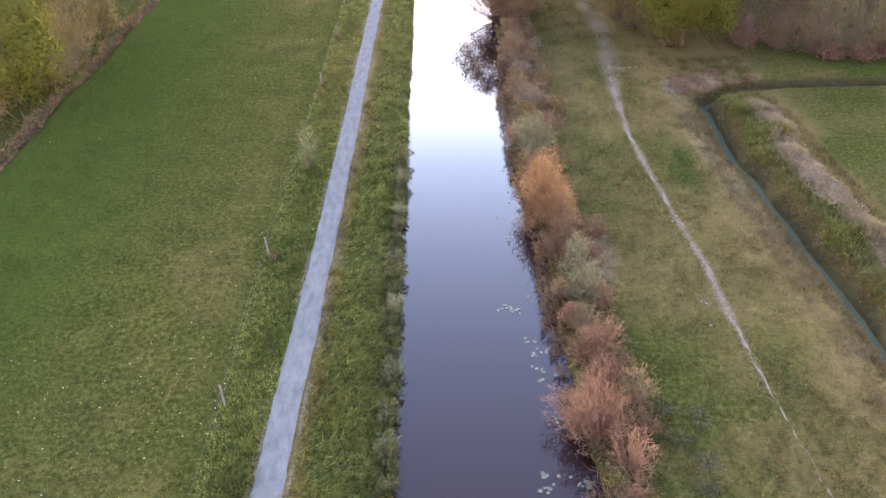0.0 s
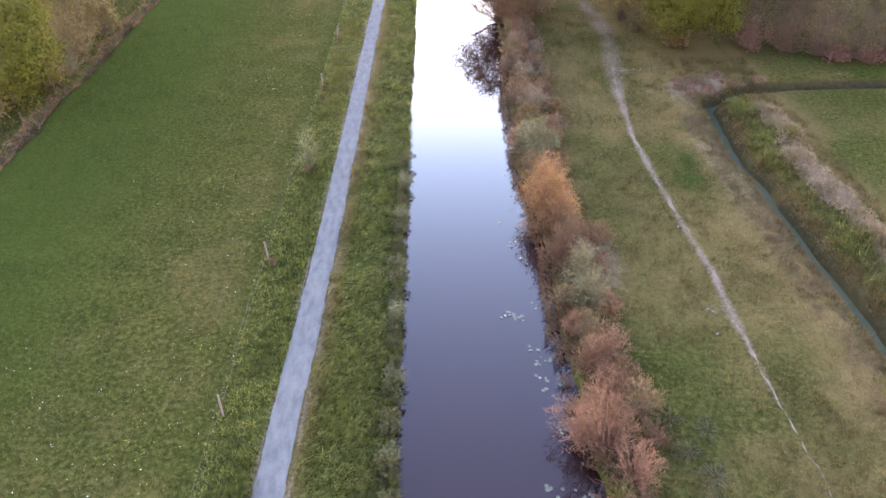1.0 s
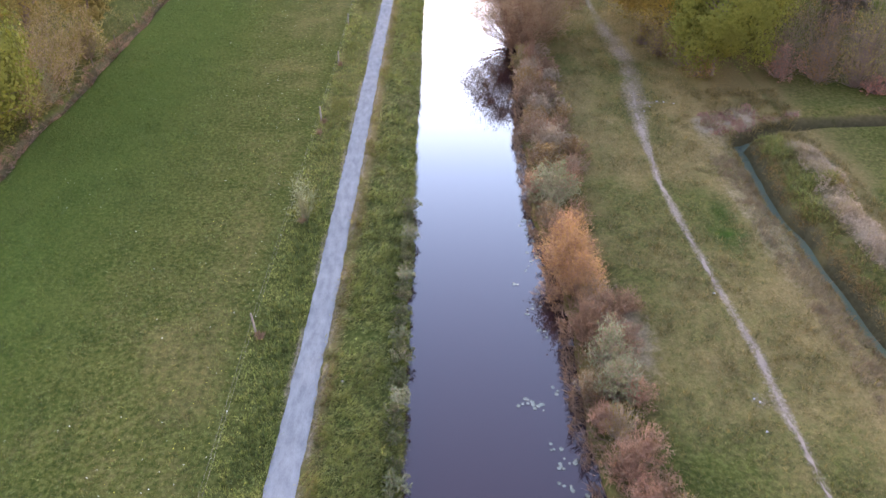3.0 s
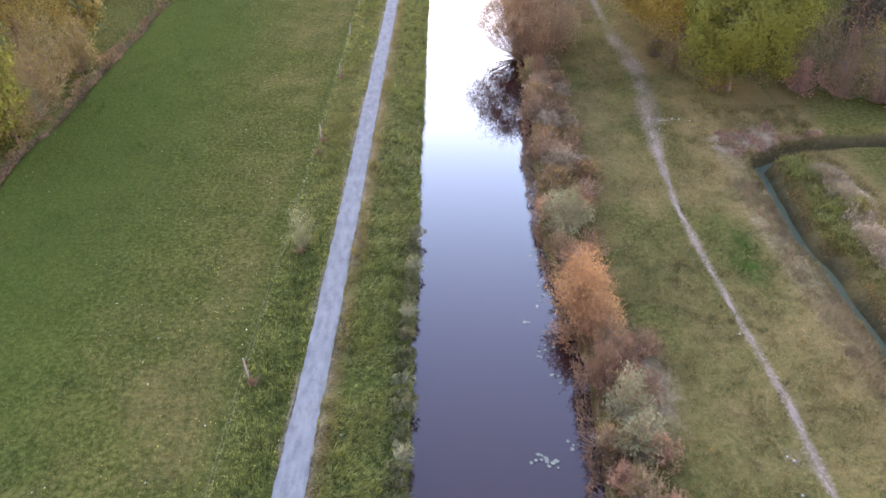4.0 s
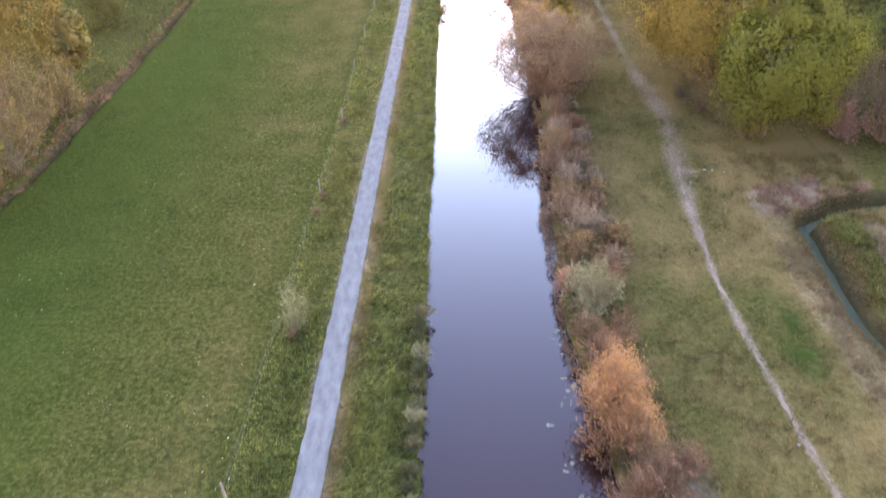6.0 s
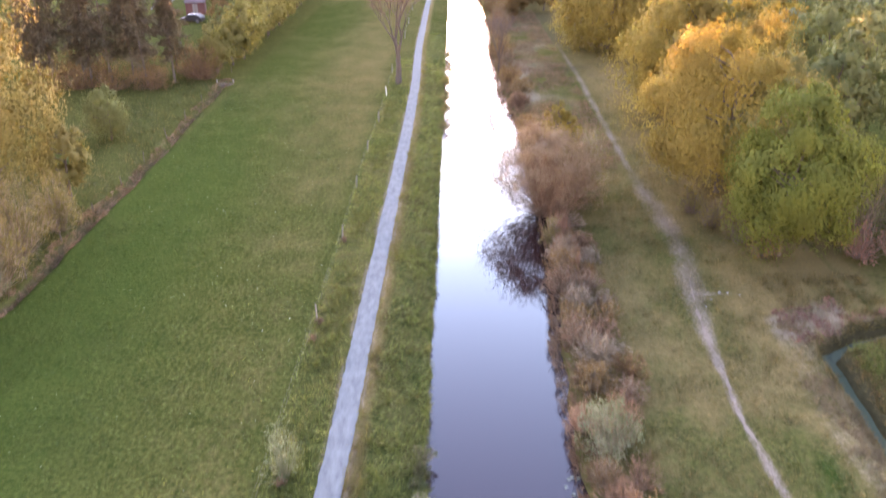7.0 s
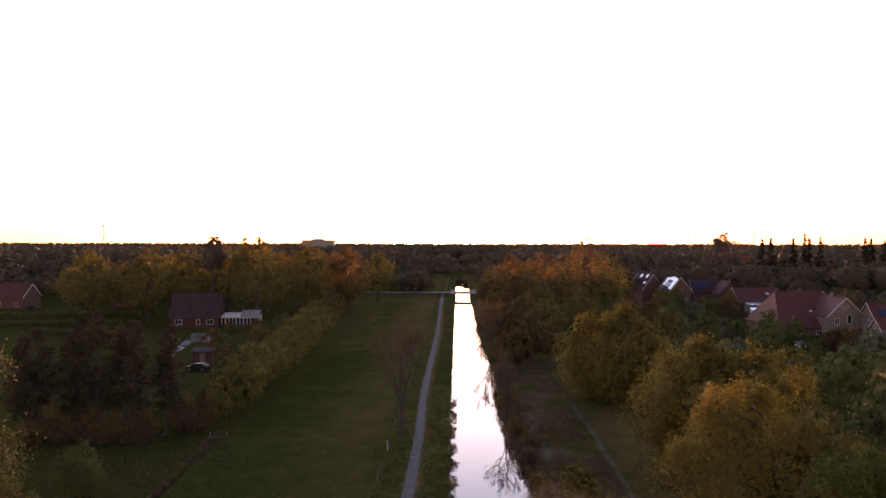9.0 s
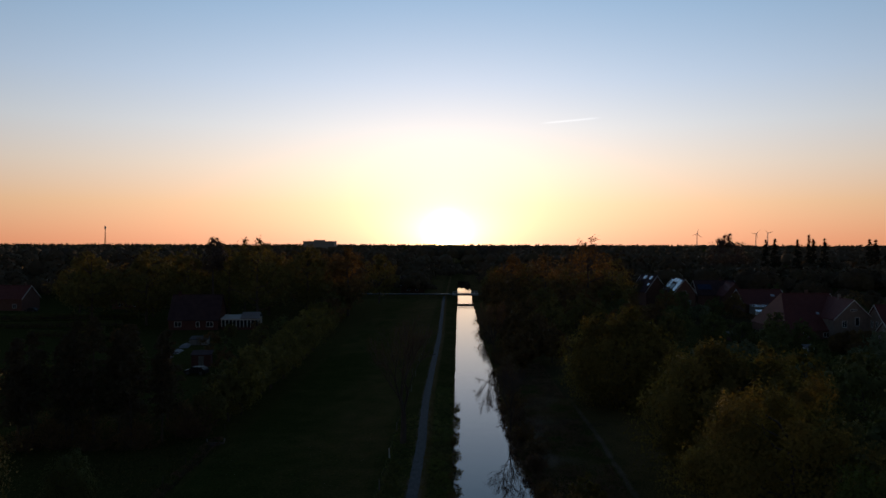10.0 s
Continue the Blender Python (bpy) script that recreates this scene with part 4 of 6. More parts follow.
broadleaf(29.5, 82.0, 11.4, 4.8, M_LEAF_HEDGE, "broad yellow green tree in a group", 122, n=15000, size=0.23, base=-0.05, lobes=80, gaps=0.15, lobe=0.28)
broadleaf(34.0, 108.5, 12.6, 5.6, M_LEAF_HEDGE, "broad yellow green tree in a group", 123, n=14000, size=0.29, base=-0.05, lobes=110, gaps=0.15)
broadleaf(34.5, 84, 12.5, 5.0, M_LEAF_GREEN, "dull olive tree in a thicket", 105, n=6000, size=0.31)
broadleaf(41, 92, 13.5, 5.5, M_LEAF_GREEN, "dull olive tree in a thicket", 106, n=6000, size=0.33)
broadleaf(47, 112, 12.0, 5.5, M_LEAF_GREEN, "dull olive tree in a thicket", 107, n=7000, size=0.33)
broadleaf(33, 118, 9.0, 4.5, M_LEAF_GREEN, "low dull olive tree in a thicket", 108, n=5000, size=0.32)
conifer(39.5, 78.0, 13.0, 3.0, "dark spruce at the edge of a thicket", 109, 0.15, "spruce_tree", leaf=M_SPRUCE)
conifer(43.0, 82.5, 14.0, 3.0, "dark spruce at the edge of a thicket", 110, 0.15, "spruce_tree", leaf=M_SPRUCE)
# left-hand trees by the field ditch
broadleaf(-30.0, 54.6, 11.0, 4.7, M_LEAF_FRESH, "yellow green tree beside a field ditch", 111, n=15000, size=0.19, base=-0.1)
broadleaf(-32.6, 68.5, 20.0, 6.8, M_LEAF_LIME, "tall yellow green tree beside a field ditch", 112, n=38000, size=0.155, base=0.06, lobes=120, gaps=0.5, lobe=0.25)
broadleaf(-37.5, 62.0, 15.0, 5.0, M_LEAF_OLIVE, "tall olive tree behind others", 113, n=8000, size=0.28)
broadleaf(-31.2, 76.5, 7.0, 2.4, M_LEAF_OLIVE, "small olive tree at the field edge", 114, n=3500, size=0.24, base=0.04)
broadleaf(-34.0, 91.5, 5.7, 2.1, M_LEAF_GREEN, "rounded egg-shaped green bush in grass", 115, n=9000, size=0.14, base=-0.06, lobes=70, gaps=0.0, lobe=0.42, name="bush", category="bush")
for k, (x, y, h, rd) in enumerate([(-28.8, 61.5, 5.0, 2.4), (-29.6, 65.5, 6.0, 2.6), (-28.9, 58.0, 3.5, 1.8), (-30.5, 50.5, 4.0, 2.2), (-29.0, 70.0, 4.2, 1.8)]):
    twiggy(x, y, h, rd, M_TWIG_GREY, "tangled olive brown thicket bush beside a ditch", 130 + k, n=130, leaf=(M_LEAF_OLIVE, M_LEAF_LIME, M_LEAF_OLIVE)[k % 3], n_leaf=2600, size=0.12, thick=0.022, group="thicket bushes")
twiggy(-28.2, 60.2, 3.4, 0.7, M_TWIG_GREY, "slim grey green willow shrub", 139, n=60, leaf=M_LEAF_GREY, n_leaf=1200, size=0.09)

# pines on the left
for k, (x, y, h, rd) in enumerate([(-52.5, 114, 11.5, 3.4), (-50.0, 113, 13.6, 3.6), (-47.6, 116, 12.8, 3.2), (-45.4, 113, 13.4, 3.2), (-43.0, 113.5, 15.2, 3.4), (-40.6, 115, 13.5, 3.0), (-38.4, 113.5, 14.4, 3.2), (-35.6, 115.5, 13.0, 1.9), (-48.8, 121, 14, 3.4), (-42.0, 120, 13.6, 3.2), (-37.0, 121, 13, 3.0), (-55.5, 119, 12, 3.4)]):
    conifer(x, y, h, rd * 1.06, "dark brown-green pine with a bare lower trunk", 150 + k, 0.36, group="row of pines", n=3600, boughs=80, needle=1.45)
for k, (x, y, h, rd) in enumerate([(-32.6, 117.5, 5.5, 2.2), (-34.2, 119, 5.2, 2.2), (-40, 118, 4.0, 2.4), (-46, 118.5, 4.2, 2.6), (-51, 119, 4.0, 2.6), (-37.5, 112.6, 3.2, 2.2), (-42, 111.8, 3.0, 2.2), (-46.5, 112, 3.4, 2.2), (-50.5, 111.4, 3.0, 2.2)]):
    twiggy(x, y, h * 0.8, rd * 1.5, M_TWIG_BROWN, "bare brown undergrowth below the pines", 165 + k, n=130, leaf=M_LEAF_RUST, n_leaf=1400, size=0.14, thick=0.022, group="undergrowth bushes")
# hedge trees along the left edge of the meadow
for k, (x, y, h, rd) in enumerate([(-31.5, 121, 6.0, 2.6), (-30.6, 125.5, 7.0, 3.0), (-30.2, 130, 8.4, 3.6), (-31.0, 134.5, 7.6, 3.2), (-31.0, 143.5, 8.0, 3.2), (-30.9, 152.5, 8.6, 3.2), (-31.2, 162, 8.8, 3.4), (-31.6, 172.5, 9.0, 3.5), (-32, 184, 10, 3.8), (-31.4, 139, 9.0, 3.6), (-30.6, 148, 8.6, 3.2), (-30.6, 157, 9.8, 3.4), (-31.2, 167, 9.5, 3.6), (-31.4, 178, 10.0, 3.6), (-32, 190, 11.2, 4.4), (-33, 203, 10.5, 4.2)]):
    broadleaf(x, y, h, rd, M_LEAF_HEDGE, "slim light green hedge tree along the meadow", 170 + k, n=2300, size=0.33, base=0.03, lobes=70, group="hedge trees")
for k, (x, y, h, rd) in enumerate([(-34, 216, 9, 4), (-35, 230, 9, 4.4), (-37, 246, 10, 4.6), (-38, 262, 10, 4.6), (-39, 280, 11, 5)]):
    broadleaf(x, y, h, rd, M_LEAF_RUST if k % 2 else M_LEAF_OLIVE, "reddish leafed hedge tree along the meadow", 185 + k, n=2400, size=0.5, base=0.03, lobes=60, group="hedge trees")
# the tall bare tree by the path and another behind the farm
bare_tree(-6.2, 115.5, 15.5, 4.6, "tall bare tree with few upright branches by the path", 200, 0.46, 0.22, depth=5, mat=M_TWIG_DARK, sprays=4, limbs=3, thin=0.46)
broadleaf(-70.8, 240, 26.4, 4.0, M_TWIG_DARK, "very tall half-bare tree behind the farmhouse", 201, n=3600, size=0.36, base=0.5, gaps=0.5, trunk_r=0.5)
bare_tree(7.9, 185, 11.5, 4.0, "bare tree leaning over the canal bank", 202, 0.20, 0.24, depth=4, mat=M_TWIG_BROWN)
bare_tree(7.3, 122.5, 8.4, 3.6, "slim bare tree standing at the edge of the canal", 203, 0.14, 0.30, depth=5, mat=M_TWIG_DARK, sprays=2, limbs=4, thin=0.5)
# tall trees round the farm

def more_spots(seed, first, n, x0, x1, y0, y1, apart, clear=()):
    """Further places between the given ones, kept apart from them and off the cleared plots (x0, x1, y0, y1)."""
    r = rng_of(seed)
    got = [(q[0], q[1]) for q in first]
    out = []
    while len(out) < n:
        x, y = r.uniform(x0, x1), r.uniform(y0, y1)
        if min(math.hypot(x - a, y - c) for a, c in got) < apart:
            apart *= 0.995
            continue
        if any(a < x < c and d < y < e for a, c, d, e in clear):
            continue
        got.append((x, y))
        out.append((round(x, 1), round(y, 1)))
    return out


big = [(-57, 236, 24.4, 9.5, 1), (-90, 238, 20.5, 8.6, 1), (-106, 238, 20.5, 9.5, 1), (-81, 246, 21.5, 8, 0), (-47, 258, 22.4, 8.2, 1), (-40, 285, 21.0, 8.2, 2), (-62, 268, 22, 9, 0), (-98, 262, 21, 9, 0), (-50, 300, 20, 9, 2), (-75, 285, 21, 9, 0), (-112, 250, 19, 8, 0), (-122, 262, 18, 8, 0), (-70, 252, 23, 8, 1), (-66, 300, 20, 9, 2), (-88, 300, 19, 9, 0), (-106, 300, 18, 9, 0), (-36, 268, 20.8, 8, 2), (-52, 280, 22, 8.5, 1)]
farm_plots = ((-84, -50, 220, 240), (-130, -106, 284, 300), (-168, -146, 275, 292), (-86, -55, 220, 236))
r = rng_of(1500)
big += [(x, y, r.uniform(16, 20), r.uniform(7, 9), (0, 0, 2)[k % 3]) for k, (x, y) in enumerate(more_spots(1501, big, 7, -130, -28, 258, 328, 11, farm_plots))]
for k, (x, y, h, rd, c) in enumerate(big):
    broadleaf(x, y, h + (1.4 if h > 20 else 0.6), rd * 1.12, (M_LEAF_OLIVE, M_LEAF_LIME, M_LEAF_RUST)[c if c != 1 or k % 2 else 0], "tall broad-leaved tree near the farmhouse", 210 + k, n=3000, size=0.58, base=0.06, lobes=85, group="farm trees", gaps=0.35)
# trees along the right bank further on
far_right = [(41, 261, 27.0, 9.6, 2), (30, 282, 21.5, 8.5, 2), (19, 292, 21, 8, 2), (52, 275, 20, 9, 0), (14, 260, 13, 5, 2), (24, 236, 12, 5.5, 0), (13.5, 225, 10, 4.2, 2), (22, 200, 11, 5, 0), (13.0, 192, 9, 3.8, 2), (32, 214, 12, 6, 0), (12.2, 166, 8, 3.4, 2), (16, 310, 15, 6, 2), (15, 330, 14, 6, 0), (12, 285, 12, 4.5, 2), (12.5, 178, 8.5, 3.8, 2), (18, 188, 9, 4.2, 2), (12.2, 208, 9.5, 4, 2), (18, 214, 11, 4.8, 2)]
r = rng_of(1510)
far_right += [(x, y, (6.5 + 0.065 * (y - 160)) * r.uniform(0.9, 1.2), 3.4 + 0.022 * (y - 160), (2, 2, 0)[k % 3]) for k, (x, y) in enumerate(more_spots(1511, far_right, 20, 11.5, 48, 164, 312, 7))]
for k, (x, y, h, rd, c) in enumerate(far_right):
    broadleaf(x, y, h, rd, (M_LEAF_OLIVE, M_LEAF_GOLD, M_LEAF_RUST)[c], "broad tree in the woods along the canal", 240 + k, n=2300, size=0.49, base=0.0, lobes=90, group="canal-side trees")
mid_right = [(61, 133, 9.2, 5.0, 0), (70, 140, 10, 5, 0), (56, 120, 8, 4.5, 3), (66, 118, 9, 5, 0), (52, 138, 8.5, 4.5, 1), (71, 160, 6.3, 5.2, 0), (63, 158, 5.0, 3.6, 3), (70, 189, 9.4, 3.6, 0), (66, 183, 7.5, 3.4, 0), (54, 207, 9.0, 4.2, 0), (60, 200, 8, 3.6, 0), (48, 198, 7.5, 4, 0), (57, 176, 5.0, 4.0, 3), (48, 168, 5.0, 4.2, 3), (80, 172, 6.0, 4.6, 3), (86, 150, 9.0, 5, 0), (84, 190, 7.0, 3.5, 2), (93, 184, 6.2, 4, 0)]
house_plots = ((77, 122, 192, 240), (84, 118, 274, 322), (66, 92, 294, 332), (92, 110, 258, 286), (66, 74, 207, 215))
r = rng_of(1520)
mid_right += [(x, y, r.uniform(5.2, 8.5) + 0.012 * max(0, y - 200), r.uniform(3.8, 5.0), (0, 0, 3, 0, 2)[k % 5]) for k, (x, y) in enumerate(more_spots(1521, mid_right, 42, 36, 126, 120, 318, 7.5, house_plots))]
for k, (x, y, h, rd, c) in enumerate(mid_right):
    if (77 < x < 120 and 194 < y < 238) or (84 < x < 116 and 276 < y < 318) or (70 < x < 90 and 296 < y < 330):
        continue
    low = 0.72 if x > 62 and 155 < y < 260 else 1.0
    broadleaf(x, y, h * low, rd * (0.5 + 0.5 * low), (M_LEAF_GREEN, M_LEAF_GOLD, M_LEAF_RUST, M_LEAF_GREY)[c], "garden tree or large shrub near the red-roofed houses", 2700 + k, n=1300, size=0.42, base=-0.04, lobes=70, group="garden trees")

garden = rng_of(2790)
for k in range(26):
    x, y = garden.uniform(72, 112), garden.uniform(238, 277)
    twiggy(x, y, garden.uniform(1.2, 3.2), garden.uniform(1.4, 2.6), M_TWIG_BROWN, "low brown garden shrub behind the red-roofed houses", 2800 + k, n=60, leaf=(M_LEAF_RUST, M_LEAF_GREEN, M_TWIG_BROWN)[k % 3], n_leaf=700, size=0.25, thick=0.03, group="garden shrubs")
for k, (x, y, h, rd, c) in enumerate([(73.6, 198, 8.8, 3.6, 0), (77.5, 193, 7.2, 3.0, 0), (86, 189, 5.6, 3.2, 2), (92, 194, 5.0, 3.0, 2), (90, 184, 6.2, 4.6, 3), (98, 187, 5.4, 3.2, 0), (104, 184, 6.0, 4.0, 0), (93, 176, 4.4, 3.0, 0), (84, 182, 4.0, 2.8, 2), (110, 190, 6.4, 4.0, 0), (78, 284, 8, 4, 0), (72, 276, 8, 4, 0), (68, 268, 9, 4.4, 2), (84, 270, 6, 3, 2), (116, 246, 9, 4, 0), (122, 238, 9, 4.5, 0), (124, 222, 9, 4.5, 0), (122, 256, 10, 5, 2)]):
    broadleaf(x, y, h, rd, (M_LEAF_GREEN, M_LEAF_GOLD, M_LEAF_RUST, M_LEAF_GREY)[c], "garden tree or large shrub near the red-roofed houses", 2760 + k, n=1800, size=0.35, base=-0.04, lobes=70, group="garden trees")

# canal bank bushes
twiggy(8.4, 22.0, 2.9, 1.6, M_TWIG_PINK, "pale reddish bare bush hanging over the canal", 301, n=230, leaf=M_TWIG_PINK, n_leaf=900, size=0.045, thick=0.016, lean=(-0.5, 0))
twiggy(7.7, 22.6, 2.0, 1.5, M_TWIG_PINK, "pale reddish twigs reaching out over the water", 316, n=110, leaf=M_TWIG_PINK, n_leaf=500, size=0.045, thick=0.014, lean=(-0.8, 0))
twiggy(9.2, 20.2, 1.9, 1.2, M_TWIG_PINK, "pale reddish bare bush", 317, n=140, leaf=M_TWIG_PINK, n_leaf=500, size=0.045, thick=0.015)
twiggy(10.1, 21.9, 1.1, 0.9, M_TWIG_BROWN, "low dusky reddish bush", 302, n=90, leaf=M_TWIG_BROWN, n_leaf=400, size=0.05, thick=0.014)
twiggy(8.5, 19.4, 0.9, 0.6, M_TWIG_GREY, "fresh green leafy shoots beside a bare bush", 318, n=60, leaf=M_LEAF_FRESH, n_leaf=500, size=0.06, thick=0.012, name="shrub", category="shrub")
for k, (x, y) in enumerate([(11.5, 21.4), (12.3, 20.2), (11.2, 23.0), (12.6, 22.4), (11.9, 18.9)]):
    twiggy(x, y, 0.22, 0.85, M_TWIG_GREY, "low bluish green nettle patch in rough grass", 3190 + k, n=70, leaf=M_LEAF_NETTLE, n_leaf=420, size=0.045, thick=0.010, name="nettles", category="nettles", group="nettle patches")
for k, (x, y, h, rd) in enumerate([(9.6, 27.2, 1.5, 1.0), (9.7, 25.2, 1.4, 1.0), (10.0, 23.4, 1.8, 1.2), (9.9, 30.0, 1.3, 0.9), (10.0, 33.6, 1.4, 1.0), (8.0, 30.8, 1.3, 0.8), (8.2, 28.9, 1.2, 0.8), (10.6, 36.2, 1.2, 1.1), (9.2, 36.8, 1.7, 1.1), (9.0, 40.8, 2.0, 1.2), (9.4, 44.2, 1.6, 1.1), (7.8, 44.4, 1.5, 0.9), (9.4, 48.6, 1.7, 1.2), (8.9, 18.4, 1.3, 1.0)]):
    twiggy(x, y, h, rd, (M_TWIG_PINK, M_TWIG_BROWN, M_TWIG_GREY)[k % 3], "low tangled dry shrub on the canal bank", 380 + k, n=110, leaf=(M_TWIG_PINK, M_TWIG_BROWN, M_LEAF_RUST)[k % 3], n_leaf=900, size=0.06, thick=0.013, group="bank shrubs")
twiggy(8.7, 26.3, 1.9, 1.1, M_TWIG_PINK, "dusky reddish bank shrub", 303, n=150, leaf=M_TWIG_BROWN, n_leaf=1600, size=0.06, thick=0.014)
twiggy(8.9, 24.6, 1.7, 1.0, M_TWIG_PINK, "dusky reddish bank shrub", 304, n=130, leaf=M_TWIG_PINK, n_leaf=1200, size=0.06, thick=0.014)
twiggy(8.8, 28.3, 1.8, 0.9, M_TWIG_GREY, "pale shrub with yellowish buds", 305, n=120, leaf=M_LEAF_GOLD, n_leaf=700, size=0.05, thick=0.013)
twiggy(9.1, 30.4, 2.3, 1.0, M_TWIG_GREY, "grey green willow shrub on the bank", 306, n=130, leaf=M_LEAF_GREY, n_leaf=2200, size=0.08)
twiggy(9.0, 32.4, 2.5, 0.95, M_TWIG_GREY, "grey green willow shrub on the bank", 307, n=120, leaf=M_LEAF_GREY, n_leaf=2200, size=0.08)
twiggy(8.3, 34.4, 2.2, 1.2, M_TWIG_BROWN, "dark brown bare shrub at the water", 308, n=170, leaf=M_TWIG_BROWN, n_leaf=1500, size=0.06)
twiggy(9.5, 35.4, 1.8, 1.2, M_TWIG_BROWN, "dark brown bare shrub", 309, n=150, leaf=M_TWIG_BROWN, n_leaf=1300, size=0.06)
twiggy(8.2, 39.2, 3.7, 1.45, M_TWIG_PINK, "orange budding willow bush over the canal", 310, n=200, leaf=M_LEAF_ORANGE, n_leaf=5600, size=0.075, thick=0.016, lean=(-0.2, 0.1))
twiggy(8.7, 37.7, 2.6, 1.35, M_TWIG_PINK, "orange and pink budding willow bush", 314, n=170, leaf=M_LEAF_ORANGE, n_leaf=2600, size=0.07, thick=0.015)
twiggy(7.6, 38.0, 2.0, 1.2, M_TWIG_PINK, "pinkish twigs hanging over the canal", 315, n=130, leaf=M_LEAF_ORANGE, n_leaf=1100, size=0.06, thick=0.014, lean=(-0.5, -0.2))
twiggy(8.2, 42.6, 1.8, 1.2, M_TWIG_BROWN, "brown bare shrub at the water", 311, n=140, leaf=M_TWIG_BROWN, n_leaf=1200, size=0.06)
twiggy(8.4, 46.8, 2.6, 1.5, M_TWIG_GREY, "grey green willow bush on the bank", 312, n=180, leaf=M_LEAF_GREY, n_leaf=4200, size=0.09)
twiggy(7.4, 48.2, 1.6, 0.9, M_TWIG_PINK, "pale pinkish bank shrub", 313, n=90, leaf=M_TWIG_PINK, n_leaf=900, size=0.06)
for k, y in enumerate(np.arange(51.5, 68, 2.1)):
    twiggy(8.6 + 0.35 * math.sin(k * 2.1), float(y), 1.7 + 0.3 * math.sin(k * 1.3), 1.35, M_TWIG_GREY, "tangled greyish bramble on the bank", 320 + k, n=110, leaf=(M_LEAF_RUST, M_TWIG_GREY, M_TWIG_BROWN)[k % 3], n_leaf=1700, size=0.09, name="bramble", category="bramble", group="bank brambles")
for k, y in enumerate(np.arange(50.5, 72, 1.9)):
    twiggy(10.2 + 0.4 * math.sin(k * 1.7), float(y), 1.1 + 0.3 * math.sin(k * 2.3), 1.2, M_TWIG_BROWN if k % 2 else M_TWIG_GREY, "tangled greyish bramble on the bank", 1320 + k, n=80, leaf=(M_TWIG_BROWN, M_LEAF_RUST, M_TWIG_GREY)[k % 3], n_leaf=1100, size=0.08, name="bramble", category="bramble", group="bank brambles")
willow = twiggy(8.7, 75.2, 7.2, 5.2, M_TWIG_BROWN, "large rounded half-bare willow bush over the water", 340, n=460, leaf=M_LEAF_BUD, n_leaf=9000, size=0.085, thick=0.018, lean=(-1.0, 0))
g = Geo()
crown_leaves(g, rng_of(344), (-0.7, 0, 4.1), (5.2, 4.6, 3.2), 150, 24000, 0.075, gaps=0.45, low=-0.75)
put("crown", g.mesh("crown"), M_LEAF_BUD, willow)
twiggy(11.6, 77.5, 5.6, 2.2, M_TWIG_GREY, "rounded half-bare willow bush", 341, n=220, leaf=M_LEAF_OLIVE, n_leaf=3200, size=0.11, thick=0.02)
twiggy(8.4, 69.5, 2.6, 0.8, M_TWIG_GREY, "green stem clump at the water", 342, n=80, leaf=M_LEAF_OLIVE, n_leaf=1500, size=0.09)
broadleaf(10.8, 85.5, 6.0, 2.2, M_LEAF_GOLD, "slim yellowish budding tree on the bank", 343, n=6500, size=0.15, base=0.05, lobes=40, gaps=0.35)
for k, (x, y, h, rd) in enumerate([(9.2, 92, 2.2, 1.6), (9.0, 97, 1.6, 1.4), (7.6, 102.2, 1.1, 0.9), (8.8, 106, 1.7, 1.6), (9.6, 112, 1.8, 1.8), (8.6, 118, 2.2, 1.8), (8.6, 126, 2.4, 2.0), (8.4, 134, 3.0, 2.2), (8.4, 143, 3.4, 2.2), (8.8, 152, 4.0, 2.4), (9.2, 160, 4.6, 2.4), (8.4, 176, 4.0, 2.4), (7.8, 205, 4.0, 2.6), (7.6, 215, 5, 2.6), (7.6, 240, 5, 3)]):
    twiggy(x, y, h, rd, M_TWIG_BROWN if k % 2 else M_TWIG_GREY, "brownish bare bank bush", 350 + k, n=120, leaf=M_LEAF_RUST if k % 3 else M_TWIG_BROWN, n_leaf=1300, size=0.14, thick=0.02, group="bank bushes")
bx, by = scatter(381, 74000, 6.6, 11.0, 8, 140, 1.3, 0.5)
keep = (bx > right_edge(by) - 0.45) & (bx < right_edge(by) + 1.0 + 1.6 * vnoise(bx * 0, by, 5, 383))
bx, by = bx[keep], by[keep]
r = rng_of(382)
g = Geo()
c = np.stack([bx, by, np.maximum(height(bx, by), WATER + 0.05) + 0.22], -1)
way = unit(np.stack([r.normal(-0.5, 0.5, len(bx)), r.normal(0, 0.5, len(bx)), r.uniform(0.3, 1.3, len(bx))], -1))
g.leaves(c, way, unit(np.cross(way, r.normal(size=way.shape))), r.uniform(0.35, 0.95, len(bx)), r.uniform(0.02, 0.055, len(bx)))
tagged(put("bank_brush", g.mesh("bank_brush"), M_TWIG_BROWN), "dead reddish stalks and reeds along the canal bank", "dead reeds", kind="stuff")


def stalks(name, x, y, seed, length, material, label, lift=0.15):
    """Dead stalks and brushwood lying and standing about, as one mass."""
    r = rng_of(seed)
    g = Geo()
    c = np.stack([x, y, height(x, y) + lift], -1)
    way = unit(np.stack([r.normal(0, 0.6, len(x)), r.normal(0, 0.6, len(x)), r.uniform(0.1, 1.2, len(x))], -1))
    g.leaves(c, way, unit(np.cross(way, r.normal(size=way.shape))), length * r.uniform(0.5, 1.5, len(x)), r.uniform(0.02, 0.06, len(x)))
    tagged(put(name, g.mesh(name), material), label, "dead plants", kind="stuff")


